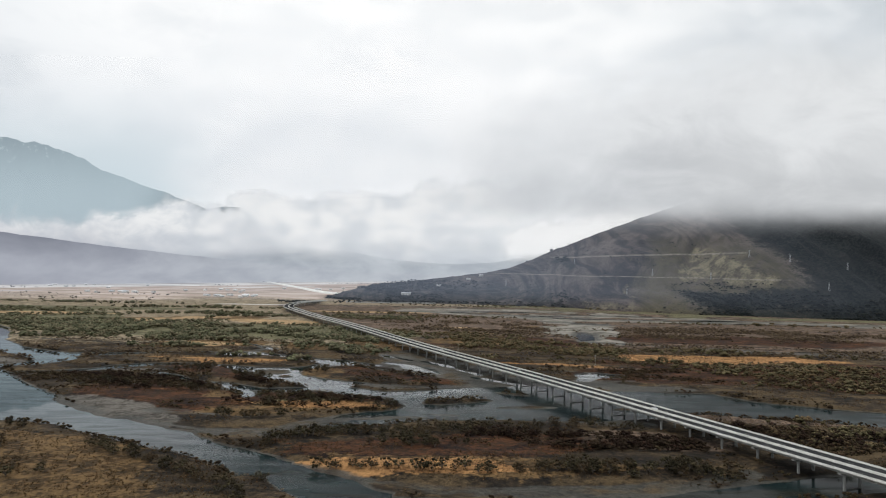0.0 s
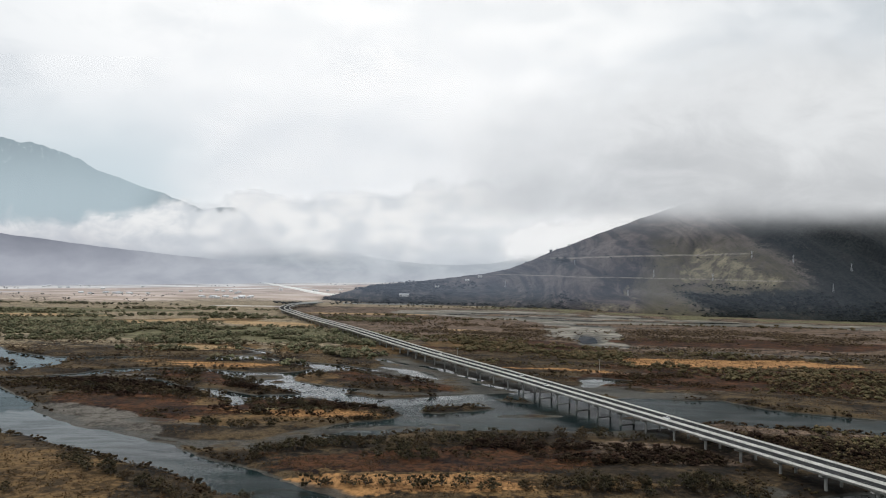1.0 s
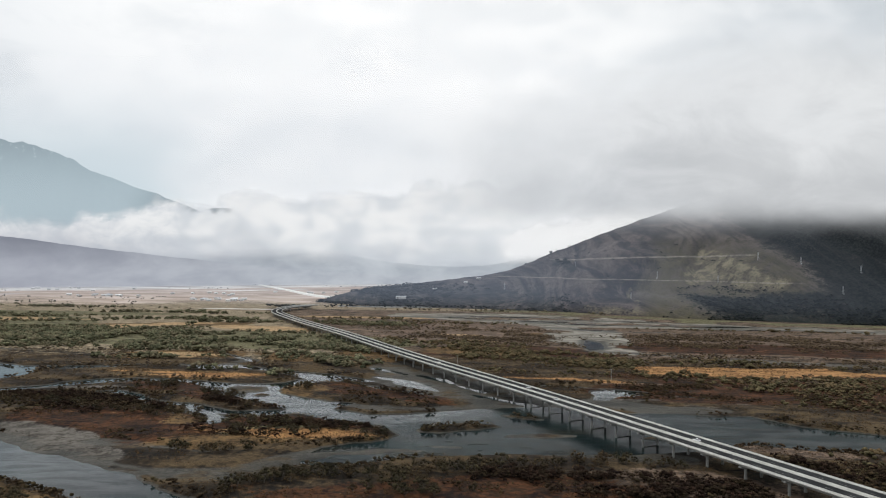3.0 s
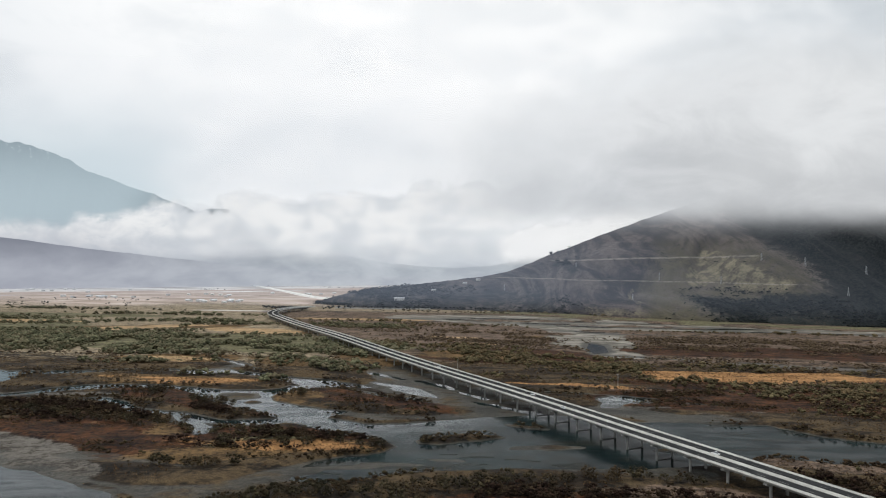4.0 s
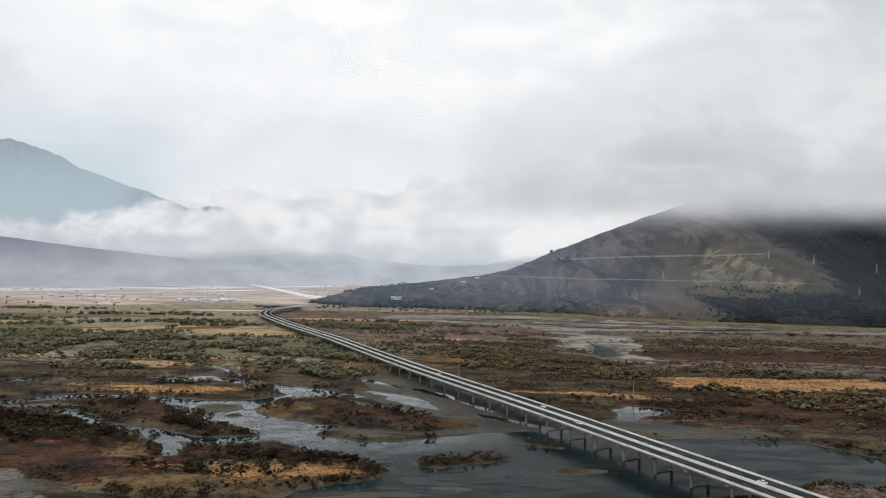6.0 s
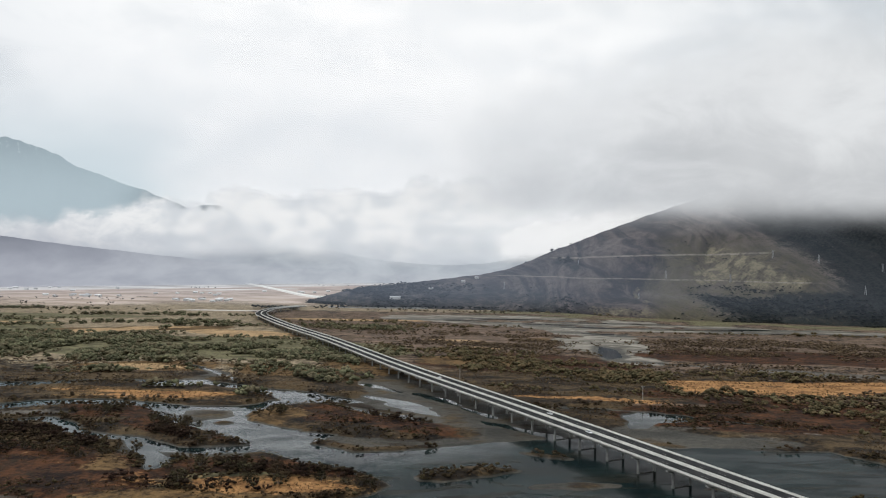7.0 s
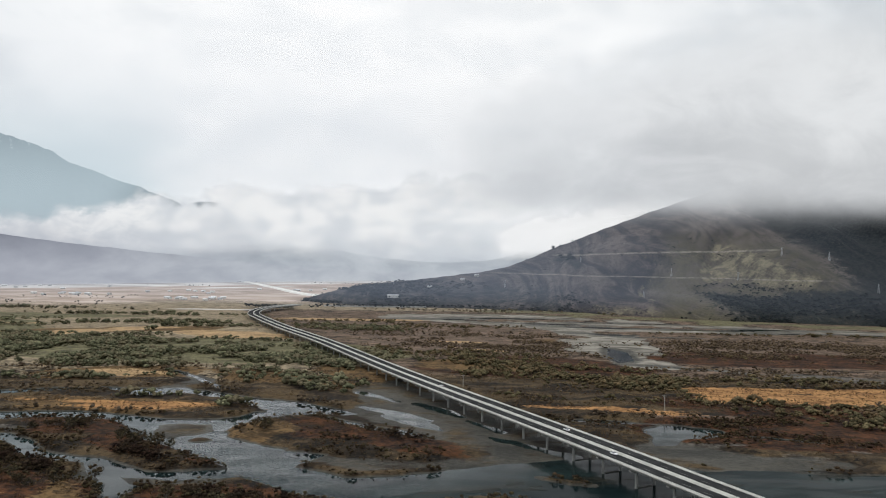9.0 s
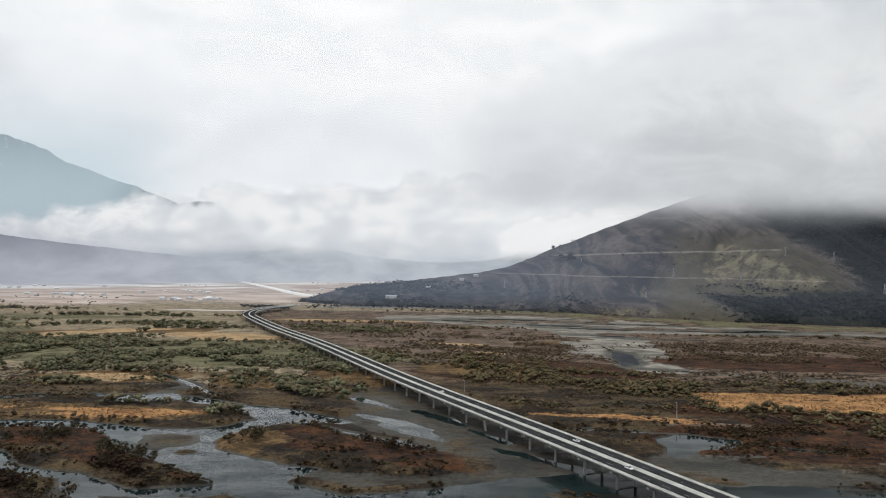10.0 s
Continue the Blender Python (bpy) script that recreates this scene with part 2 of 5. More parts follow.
def mat_hill():
    k = Mat("hillside")
    # furrows run down the slope: noise over the way along the hill and, much stretched, the height
    cv = k.t.nodes.new("ShaderNodeCombineXYZ")
    k.put(cv.inputs[0], k.attr("along"))
    k.put(cv.inputs[1], k.math("MULTIPLY", k.axis(2), 0.28))
    big, furrow = k.noise(0.006, 4, 0.55), k.noise(0.03, 6, 0.66, 0.25, None, cv.outputs[0])
    mid, fine = k.noise(0.035, 4, 0.6, 0.2), k.noise(0.16, 4, 0.68)
    n = k.math("ADD", k.math("MULTIPLY", big, 0.3), k.math("ADD", k.math("MULTIPLY", furrow, 0.45), k.math("MULTIPLY", fine, 0.25)))
    col = k.mix(k.step(n, 0.44, 0.57), (0.025, 0.023, 0.026), (0.108, 0.091, 0.086))
    col = k.mix(k.math("MULTIPLY", k.step(k.math("ADD", k.math("MULTIPLY", fine, 0.6), k.math("MULTIPLY", mid, 0.4)), 0.50, 0.58), 0.7), col, (0.016, 0.018, 0.016))
    col = k.mix(k.math("MULTIPLY", k.attr("olive"), k.step(mid, 0.3, 0.6, 0.35, 0.8)), col, (0.088, 0.078, 0.050))
    rough_edge = k.math("ADD", k.math("MULTIPLY", fine, 0.6), k.math("MULTIPLY", mid, 0.4))
    wood = k.step(k.math("ADD", k.attr("wood"), k.math("MULTIPLY", k.math("SUBTRACT", rough_edge, 0.5), 2.2)), 0.3, 0.8)
    col = k.mix(k.math("MULTIPLY", wood, 0.95), col, k.mix(k.step(fine, 0.4, 0.62), (0.005, 0.007, 0.008), (0.018, 0.022, 0.020)))
    worn = k.math("ADD", k.attr("bare"), k.math("MULTIPLY", k.math("SUBTRACT", rough_edge, 0.5), 2.2))
    col = k.mix(k.math("MULTIPLY", k.step(worn, 0.3, 1.0), 0.75), col, k.mix(k.step(mid, 0.35, 0.65), (0.095, 0.085, 0.060), (0.24, 0.21, 0.145)))
    # the cut tracks keep a level that wanders a little
    wander = k.math("MULTIPLY", k.math("SUBTRACT", k.noise(0.004, 2, 0.5, 0.0, (1, 0, 0), cv.outputs[0]), 0.5), 14.0)
    lean = k.math("MULTIPLY", k.math("SUBTRACT", k.axis(0), 700.0), 0.03)
    level = k.math("ADD", k.axis(2), wander)
    upper = k.step(k.math("ABSOLUTE", k.math("SUBTRACT", k.math("SUBTRACT", level, 158.0), lean)), 3.2, 1.6)
    lower = k.step(k.math("ABSOLUTE", k.math("SUBTRACT", level, 90.0)), 2.2, 0.9)
    tracks = k.math("ADD", k.math("MULTIPLY", upper, k.attr("upper")), k.math("MULTIPLY", lower, k.attr("lower")))
    tracks = k.math("MULTIPLY", tracks, k.step(k.math("ADD", mid, fine), 0.85, 1.1, 0.25, 0.8), True)
    col = k.mix(tracks, col, k.mix(fine, (0.15, 0.135, 0.115), (0.34, 0.31, 0.27)))
    return k.set(col, rough=0.95, bump=k.math("ADD", furrow, k.math("ADD", k.math("MULTIPLY", mid, 0.8), k.math("MULTIPLY", fine, 0.4))), strength=0.8, dist=9.0, Specular_IOR_Level=0.1)


def mat_mountain(name, a, b):
    k = Mat(name)
    mid, fine = k.noise(0.005, 6, 0.65), k.noise(0.02, 5, 0.65)
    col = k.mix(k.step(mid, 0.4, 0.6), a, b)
    snow = k.step(k.math("ADD", k.math("MULTIPLY", fine, 0.5), k.math("MULTIPLY", k.step(k.axis(2), 380, 900), 0.35)), 0.62, 0.70)
    col = k.mix(k.math("MULTIPLY", snow, 0.8), col, (0.6, 0.62, 0.63))
    return k.set(col, rough=0.95, bump=mid, strength=0.6, dist=25.0, Specular_IOR_Level=0.1)


def mat_glow_sheet(name, density, colour):
    """Cloud and haze as self-glowing, part-clear sheets, about as bright as the sky."""
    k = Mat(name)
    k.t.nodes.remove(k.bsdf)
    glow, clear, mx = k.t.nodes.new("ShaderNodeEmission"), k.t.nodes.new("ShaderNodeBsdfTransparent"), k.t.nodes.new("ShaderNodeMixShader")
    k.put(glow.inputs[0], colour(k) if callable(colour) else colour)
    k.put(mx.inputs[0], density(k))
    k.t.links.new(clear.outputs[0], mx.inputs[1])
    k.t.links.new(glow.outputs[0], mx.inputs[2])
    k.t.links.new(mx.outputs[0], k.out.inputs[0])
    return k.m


GROUND, WATER = mat_ground(), mat_water()
CONCRETE = mat_concrete("pale_concrete", (0.30, 0.295, 0.275), (0.44, 0.435, 0.405))
RAIL = mat_concrete("white_parapet", (0.50, 0.495, 0.46), (0.68, 0.675, 0.63))
# darker than the columns' own pale grey: under-deck shade put into the colour
PIER = mat_concrete("shaded_pier_concrete", (0.20, 0.20, 0.19), (0.32, 0.315, 0.30))
ASPHALT = mat_asphalt()
PAINT = Mat("worn_road_paint").set((0.20, 0.20, 0.19), rough=0.8)
# willow darkened for cloud shade; grove, thicket, heather and hedge lightened for haze
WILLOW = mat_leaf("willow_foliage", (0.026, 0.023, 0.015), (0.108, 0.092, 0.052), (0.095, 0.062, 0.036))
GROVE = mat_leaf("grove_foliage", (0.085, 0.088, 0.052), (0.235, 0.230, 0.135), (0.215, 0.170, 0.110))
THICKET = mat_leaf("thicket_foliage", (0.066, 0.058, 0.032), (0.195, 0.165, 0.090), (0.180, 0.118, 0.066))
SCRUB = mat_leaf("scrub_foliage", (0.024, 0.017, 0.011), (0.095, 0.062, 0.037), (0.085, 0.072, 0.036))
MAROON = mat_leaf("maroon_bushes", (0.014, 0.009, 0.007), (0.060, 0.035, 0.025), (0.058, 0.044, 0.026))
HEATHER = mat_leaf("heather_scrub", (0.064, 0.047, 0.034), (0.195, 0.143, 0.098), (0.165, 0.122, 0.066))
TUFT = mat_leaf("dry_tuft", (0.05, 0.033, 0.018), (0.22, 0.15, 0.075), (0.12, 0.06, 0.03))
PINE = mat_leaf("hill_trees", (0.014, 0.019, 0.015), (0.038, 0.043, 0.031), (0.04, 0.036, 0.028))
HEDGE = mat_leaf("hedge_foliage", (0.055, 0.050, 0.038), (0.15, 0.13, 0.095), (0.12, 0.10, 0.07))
WET_PIER = mat_concrete("wet_pier_concrete", (0.06, 0.058, 0.052), (0.11, 0.105, 0.095))
BARK = mat_wood("grey_bark", (0.06, 0.05, 0.042), (0.14, 0.12, 0.10))
# haze is put into the far colours: mountain teal here, foothill purple below
HILL, MOUNTAIN = mat_hill(), mat_mountain("hazed_mountain_forest", (0.020, 0.050, 0.052), (0.055, 0.090, 0.088))
FOOTHILL = mat_mountain("hazed_foothill_forest", (0.030, 0.027, 0.034), (0.062, 0.056, 0.066))


# ---- building helpers ----
def mesh(name, verts, faces, material, smooth=False):
    me = bpy.data.meshes.new(name)
    me.from_pydata([tuple(v) for v in verts], [], [tuple(f) for f in faces])
    me.materials.append(material)
    if smooth:
        me.polygons.foreach_set("use_smooth", [True] * len(me.polygons))
    me.update()
    return me


def grid_mesh(name, X, Y, Z, material, smooth=True, attrs=()):
    """A sheet over 2D arrays of coordinates, with attributes a vertex."""
    r, c = X.shape
    co = np.stack([X, Y, Z], -1).reshape(-1, 3).astype(np.float32)
    i = np.arange(r * c).reshape(r, c)
    q = np.stack([i[:-1, :-1], i[:-1, 1:], i[1:, 1:], i[1:, :-1]], -1).reshape(-1, 4).astype(np.int32)
    me = bpy.data.meshes.new(name)
    me.vertices.add(len(co))
    me.vertices.foreach_set("co", co.ravel())
    me.loops.add(q.size)
    me.loops.foreach_set("vertex_index", q.ravel())
    me.polygons.add(len(q))
    me.polygons.foreach_set("loop_start", np.arange(0, q.size, 4, dtype=np.int32))
    me.polygons.foreach_set("use_smooth", np.full(len(q), smooth))
    me.update(calc_edges=True)
    for key, a in attrs:
        at = me.attributes.new(key, "FLOAT", "POINT")
        at.data.foreach_set("value", a.ravel().astype(np.float32))
    me.materials.append(material)
    return me


def raw_mesh(name, co, tri, material):
    """A mesh of triangles from arrays."""
    me = bpy.data.meshes.new(name)
    me.vertices.add(len(co))
    me.vertices.foreach_set("co", np.ascontiguousarray(co, dtype=np.float32).ravel())
    me.loops.add(tri.size)
    me.loops.foreach_set("vertex_index", np.ascontiguousarray(tri, dtype=np.int32).ravel())
    me.polygons.add(len(tri))
    me.polygons.foreach_set("loop_start", np.arange(0, tri.size, 3, dtype=np.int32))
    me.update(calc_edges=True)
    me.materials.append(material)
    return me


def part(name, me, parent, label=""):
    ob = new(name, me)
    ob.parent = parent
    return tagged(ob, label) if label else ob


def hash2(ix, iy, seed):
    h = (ix.astype(np.int64) * 374761393 + iy.astype(np.int64) * 668265263 + seed * 1442695041) & 0x7FFFFFFF
    h = ((h ^ (h >> 13)) * 1274126177) & 0x7FFFFFFF
    return ((h ^ (h >> 16)) & 0xFFFF) / 65535.0


def vnoise(x, y, seed=0):
    ix, iy = np.floor(x), np.floor(y)
    fx, fy = x - ix, y - iy
    fx, fy = fx * fx * (3 - 2 * fx), fy * fy * (3 - 2 * fy)
    a, b = hash2(ix, iy, seed), hash2(ix + 1, iy, seed)
    c, d = hash2(ix, iy + 1, seed), hash2(ix + 1, iy + 1, seed)
    return (a + (b - a) * fx) * (1 - fy) + (c + (d - c) * fx) * fy


def fbm(x, y, size, octaves=4, seed=0):
    """Noise from -1 to 1, of that size in metres."""
    x, y = np.asarray(x, float), np.asarray(y, float)
    v, amp, tot = 0, 1.0, 0.0
    for o in range(octaves):
        v = v + amp * (vnoise(x / size * 2 ** o, y / size * 2 ** o, seed + o) * 2 - 1)
        tot += amp
        amp *= 0.5
    return v / tot


def smooth(a, lo, hi):
    t = np.clip((a - lo) / (hi - lo), 0, 1)
    return t * t * (3 - 2 * t)


def to_line(px, py, line):
    """Distance to a line of (x, y, half width), less the half width there."""
    best = np.full(np.shape(px), 1e9)
    for (x0, y0, w0), (x1, y1, w1) in zip(line, line[1:]):
        dx, dy = x1 - x0, y1 - y0
        t = np.clip(((px - x0) * dx + (py - y0) * dy) / (dx * dx + dy * dy), 0, 1)
        best = np.minimum(best, np.hypot(px - x0 - t * dx, py - y0 - t * dy) - w0 - t * (w1 - w0))
    return best


def blob(px, py, cx, cy, rx, ry, turn=0.0):
    """Signed distance, about, to an ellipse: negative within."""
    c, s = math.cos(radians(turn)), math.sin(radians(turn))
    u, v = (px - cx) * c + (py - cy) * s, -(px - cx) * s + (py - cy) * c
    return (np.hypot(u / rx, v / ry) - 1) * min(rx, ry)


def spline(points, step):
    """A smooth curve through points, sampled at even steps."""
    p = np.array(points, float)
    p = np.vstack([2 * p[0] - p[1], p, 2 * p[-1] - p[-2]])
    out = []
    for i in range(1, len(p) - 2):
        for t in np.linspace(0, 1, 40, endpoint=False):
            a, b, c, d = p[i - 1:i + 3]
            out.append(0.5 * (2 * b + (c - a) * t + (2 * a - 5 * b + 4 * c - d) * t * t + (3 * b - a - 3 * c + d) * t ** 3))
    out.append(p[-2])
    out = np.array(out)
    s = np.r_[0, np.cumsum(np.hypot(*np.diff(out[:, :2], axis=0).T))]
    n = np.arange(0, s[-1], step)
    return np.stack([np.interp(n, s, out[:, j]) for j in range(out.shape[1])], -1)


# ---- the valley floor ----
# water bodies by their banks
LOOP = [(-401, 638), (-377, 644), (-351, 657), (-335, 672), (-330, 685), (-306, 702), (-276, 708), (-248, 706), (-212, 698), (-174, 687), (-148, 688), (-134, 696), (-127, 713), (-112, 707), (-99, 700), (-115, 689), (-127, 671),
        (-131, 655), (-123, 638), (-103, 627), (-81, 613), (-61, 603), (-72, 582), (-96, 567), (-107, 578), (-123, 593), (-139, 606), (-157, 620), (-170, 629), (-188, 644), (-205, 671), (-219, 682), (-244, 689), (-279, 686), (-317, 667), (-342, 655), (-366, 630)]
EAST = [(-102, 596), (-77, 585), (-44, 566), (-14, 570), (17, 580), (50, 593), (84, 599), (116, 596), (155, 579), (196, 581), (227, 572), (249, 574), (258, 556), (270, 540), (288, 531), (354, 503), (376, 490), (345, 449), (323, 459),
        (283, 472), (236, 478), (207, 489), (170, 473), (120, 466), (56, 465), (0, 457), (-27, 447), (-45, 434), (-73, 440), (-75, 456), (-64, 474), (-48, 485), (-30, 491), (-17, 507), (-29, 520), (-47, 530), (-66, 538), (-83, 555), (-98, 566)]
NORTH = [(-249, 783), (-234, 796), (-212, 799), (-186, 789), (-159, 775), (-133, 759), (-110, 752), (-91, 741), (-63, 721), (-52, 708), (-61, 700), (-77, 704), (-99, 700), (-112, 706), (-129, 725), (-152, 750), (-178, 765), (-204, 777), (-222, 767), (-238, 765)]
RIVER = [(-781, 1031), (-597, 912), (-548, 864), (-496, 811), (-456, 789), (-420, 772), (-391, 742), (-390, 707), (-405, 681), (-429, 656), (-523, 693), (-640, 780)]
MAIN = [(-599, 728), (-424, 650), (-381, 607), (-340, 565), (-300, 527), (-296, 511), (-263, 485), (-229, 460), (-193, 441), (-178, 431), (-156, 422), (-125, 393), (-99, 379), (-81, 364), (-59, 345), (-33, 326), (-16, 311), (-10, 290), (-40, 280),
        (-70, 312), (-82, 330), (-98, 336), (-127, 361), (-148, 375), (-183, 395), (-210, 409), (-241, 429), (-264, 440), (-288, 443), (-394, 480), (-600, 560)]
POND = [(147, 670), (167, 681), (187, 675), (203, 668), (199, 652), (180, 645), (165, 645), (157, 632), (139, 627), (145, 647)]
BLUE = [(252, 1113), (266, 1071), (250, 998), (226, 980), (228, 1019)]
WATERS = (LOOP, EAST, NORTH, RIVER, MAIN, POND, BLUE)
# dry bars and islets within them
RIVER_BAR = [(-622, 842), (-512, 782), (-458, 739), (-425, 707), (-434, 682), (-513, 694)]
MUD_ISLE = [(-180, 671), (-165, 675), (-146, 673), (-141, 657), (-146, 645), (-161, 637), (-174, 639)]
SMALL_ISLE = [(-10, 521), (1, 530), (23, 541), (41, 536), (56, 533), (30, 519), (8, 511), (-5, 512)]
SHOALS = [(-141, 633, 5, 3, 0), (80, 508, 24, 5, 5), (-52, 462, 20, 3, 12), (-18, 470, 16, 2.5, 0), (12, 478, 18, 2.5, -8), (-70, 452, 14, 3, 20), (70, 560, 14, 3, -25), (-58, 590, 16, 2.5, -22), (150, 505, 22, 4, 0)]
# narrow channels: x, y, half width
UPSTREAM = [(-900, 1190, 60), (-700, 1010, 45), (-600, 900, 20)]
WEST_REACH = [(-900, 820, 80), (-610, 680, 62), (-480, 600, 50)]
NEAR_REACH = [(-30, 296, 16), (30, 285, 14), (90, 292, 13), (150, 314, 12), (215, 333, 13), (300, 345, 16), (500, 330, 22), (1000, 260, 30)]
OUTFLOW = [(330, 492, 20), (450, 455, 26), (700, 400, 34), (1200, 320, 40)]
BROOK = [(-400, 628, 4), (-323, 631, 4), (-283, 635, 4), (-266, 641, 5), (-245, 627, 6), (-219, 599, 6), (-202, 594, 5), (-185, 592, 6), (-171, 579, 7), (-151, 567, 6), (-130, 567, 8), (-115, 569, 7), (-102, 571, 8)]
BACKWATER = [(-181, 582, 5), (-163, 562, 6), (-150, 546, 8), (-147, 532, 5)]
NORTH_ARM = [(-520, 765, 12), (-438, 760, 12), (-410, 765, 12), (-358, 769, 11), (-313, 787, 10), (-283, 796, 6), (-241, 789, 8), (-210, 797, 6)]
CASCADE = [(-260, 897, 2), (-243, 879, 3.5), (-219, 856, 3.5), (-194, 820, 4), (-177, 800, 5)]
SLIVERS = ([(-70, 695, 3), (-43, 671, 5), (-20, 657, 5), (2, 641, 3)], [(-30, 702, 5), (-7, 682, 8), (9, 662, 3)], [(-50, 731, 4), (-14, 703, 8), (0, 690, 3)], [(-56, 788, 4), (-31, 762, 5), (-22, 750, 2)],
           [(40, 645, 2), (64, 622, 4), (84, 602, 6)], [(-8, 745, 4), (12, 722, 7), (26, 700, 4)], [(28, 690, 3), (48, 660, 4)])
CHANNELS = (UPSTREAM, WEST_REACH, NEAR_REACH, OUTFLOW, BROOK, BACKWATER, NORTH_ARM, CASCADE, *SLIVERS)
POOLS = [(420, 1520, 120, 9, -8), (620, 1420, 90, 8, -5), (250, 1480, 60, 10, -10), (60, 1560, 70, 9, -5), (318, 1300, 45, 9, -10), (404, 1259, 60, 10, -6), (330, 1420, 70, 10, -10), (520, 1400, 100, 12, -6),
         (700, 1340, 110, 9, -4), (180, 1600, 90, 12, -4), (290, 945, 26, 4, -20), (125, 690, 30, 4, -10), (230, 645, 22, 4, -20), (-330, 850, 30, 3, 0), (-480, 905, 60, 6, 0), (-560, 960, 60, 5, 4)]
GRAVEL = [[(0, 1600, 80), (180, 1565, 130), (275, 1515, 140), (390, 1445, 130), (540, 1410, 90), (710, 1370, 60), (900, 1310, 50), (1400, 1260, 60), (2400, 1200, 60)], [(318, 1380, 70), (262, 1180, 62), (262, 1065, 50), (258, 975, 34), (292, 936, 24), (332, 906, 15), (446, 866, 16), (600, 830, 14)],
          [(-305, 528, 8), (-255, 500, 16), (-205, 468, 18), (-180, 448, 12)], [(-350, 648, 5), (-300, 655, 8), (-265, 660, 4)], [(-620, 800, 24), (-512, 730, 20), (-440, 695, 10)],
          [(120, 640, 12), (165, 610, 20), (220, 615, 18), (260, 610, 10)], [(240, 500, 5), (290, 478, 10), (345, 452, 8)]]
GRASSY = [(300, 1120, 18, 40, 8), (330, 1310, 46, 16, -5), (225, 1240, 26, 30, 0), (420, 1430, 70, 14, -5), (150, 1540, 80, 14, -3), (560, 1410, 60, 10, -4), (285, 1010, 14, 22, 0), (300, 1560, 90, 12, -4), (130, 645, 20, 10, -10), (195, 615, 16, 9, 0), (238, 612, 18, 8, -20)]
EAST_FLAT = [(-62, 712), (-43, 680), (-20, 660), (0, 644), (34, 608), (38, 590), (57, 585), (84, 600), (118, 600), (100, 640), (66, 700), (22, 775), (-30, 850), (-58, 835), (-70, 800), (-52, 745)]
FLATS = [[(-75, 455, 8), (-30, 468, 8), (20, 478, 8), (70, 508, 8)], [(-60, 352, 7), (-30, 330, 9), (30, 312, 12), (110, 320, 12), (170, 345, 12)], [(-84, 606, 4), (-40, 584, 14), (0, 586, 10), (50, 600, 10)], [(-175, 438, 4), (-130, 418, 12), (-100, 420, 16), (-80, 446, 12), (-70, 466, 7)], [(-222, 806, 12), (-205, 835, 14), (-225, 860, 8)], [(60, 470, 10), (150, 455, 14)],
         [(66, 508, 8), (100, 510, 10)], [(-175, 656, 12), (-145, 656, 12)], [(-190, 566, 8), (-140, 556, 8), (-110, 556, 8)], [(100, 610, 14), (170, 600, 20), (235, 590, 14)], [(-200, 482, 8), (-130, 462, 6)]]
DECK_LINE = [(400, -110), (305, 118), (219, 312), (118, 534), (72, 632), (-22, 825), (-126, 1058), (-217, 1240), (-292, 1406), (-331, 1508), (-346, 1612), (-336, 1720), (-290, 1810)]


def to_area(px, py, ring):
    """Signed distance to the outline of an area, negative within; far off, just far."""
    px, py = np.asarray(px, float), np.asarray(py, float)
    r = np.array(ring, float)
    out = np.full(px.shape, 200.0)
    m = (px > r[:, 0].min() - 70) & (px < r[:, 0].max() + 70) & (py > r[:, 1].min() - 70) & (py < r[:, 1].max() + 70)
    x, y = px[m], py[m]
    best, inside = np.full(x.shape, 1e9), np.zeros(x.shape, bool)
    for (x0, y0), (x1, y1) in zip(r, np.roll(r, -1, 0)):
        dx, dy = x1 - x0, y1 - y0
        t = np.clip(((x - x0) * dx + (y - y0) * dy) / (dx * dx + dy * dy), 0, 1)
        best = np.minimum(best, np.hypot(x - x0 - t * dx, y - y0 - t * dy))
        inside ^= ((y0 > y) != (y1 > y)) & (x < x0 + (y - y0) * dx / (dy if dy else 1e-9))
    out[m] = np.where(inside, -best, best)
    return out


def shore(x, y):
    """Distance to the nearest water's edge: negative in the water."""
    x, y = np.asarray(x, float), np.asarray(y, float)
    d = np.full(x.shape, 200.0)
    for ring in WATERS:
        d = np.minimum(d, to_area(x, y, ring))
    for line in CHANNELS:
        d = np.minimum(d, to_line(x, y, line))
    for p in POOLS:
        d = np.minimum(d, blob(x, y, *p))
    for ring in (RIVER_BAR, MUD_ISLE, SMALL_ISLE):
        d = np.maximum(d, -to_area(x, y, ring))
    for p in SHOALS:
        d = np.maximum(d, -blob(x, y, *p))
    return d + 2.6 * fbm(x, y, 34, 3, 11) + 2.3 * fbm(x * 0.7, y * 1.4, 9, 2, 13)


def gravelly(x, y):
    g = np.full(np.shape(x), 1e9)
    for line in GRAVEL:
        g = np.minimum(g, to_line(x, y, line))
    for p in GRASSY:
        g = np.maximum(g, -blob(x, y, *p))
    return smooth(g + (14 + 32 * smooth(y, 850, 1000)) * fbm(x, y, 60, 5, 23), 12, -14)


def muddy(x, y):
    """Low mud flats that lie barely over the water."""
    g = np.full(np.shape(x), 1e9)
    for line in FLATS:
        g = np.minimum(g, to_line(x, y, line))
    for ring in (EAST_FLAT, MUD_ISLE):
        g = np.minimum(g, to_area(x, y, ring))
    return smooth(g + 7 * fbm(x, y, 30, 4, 27), 6, -6)


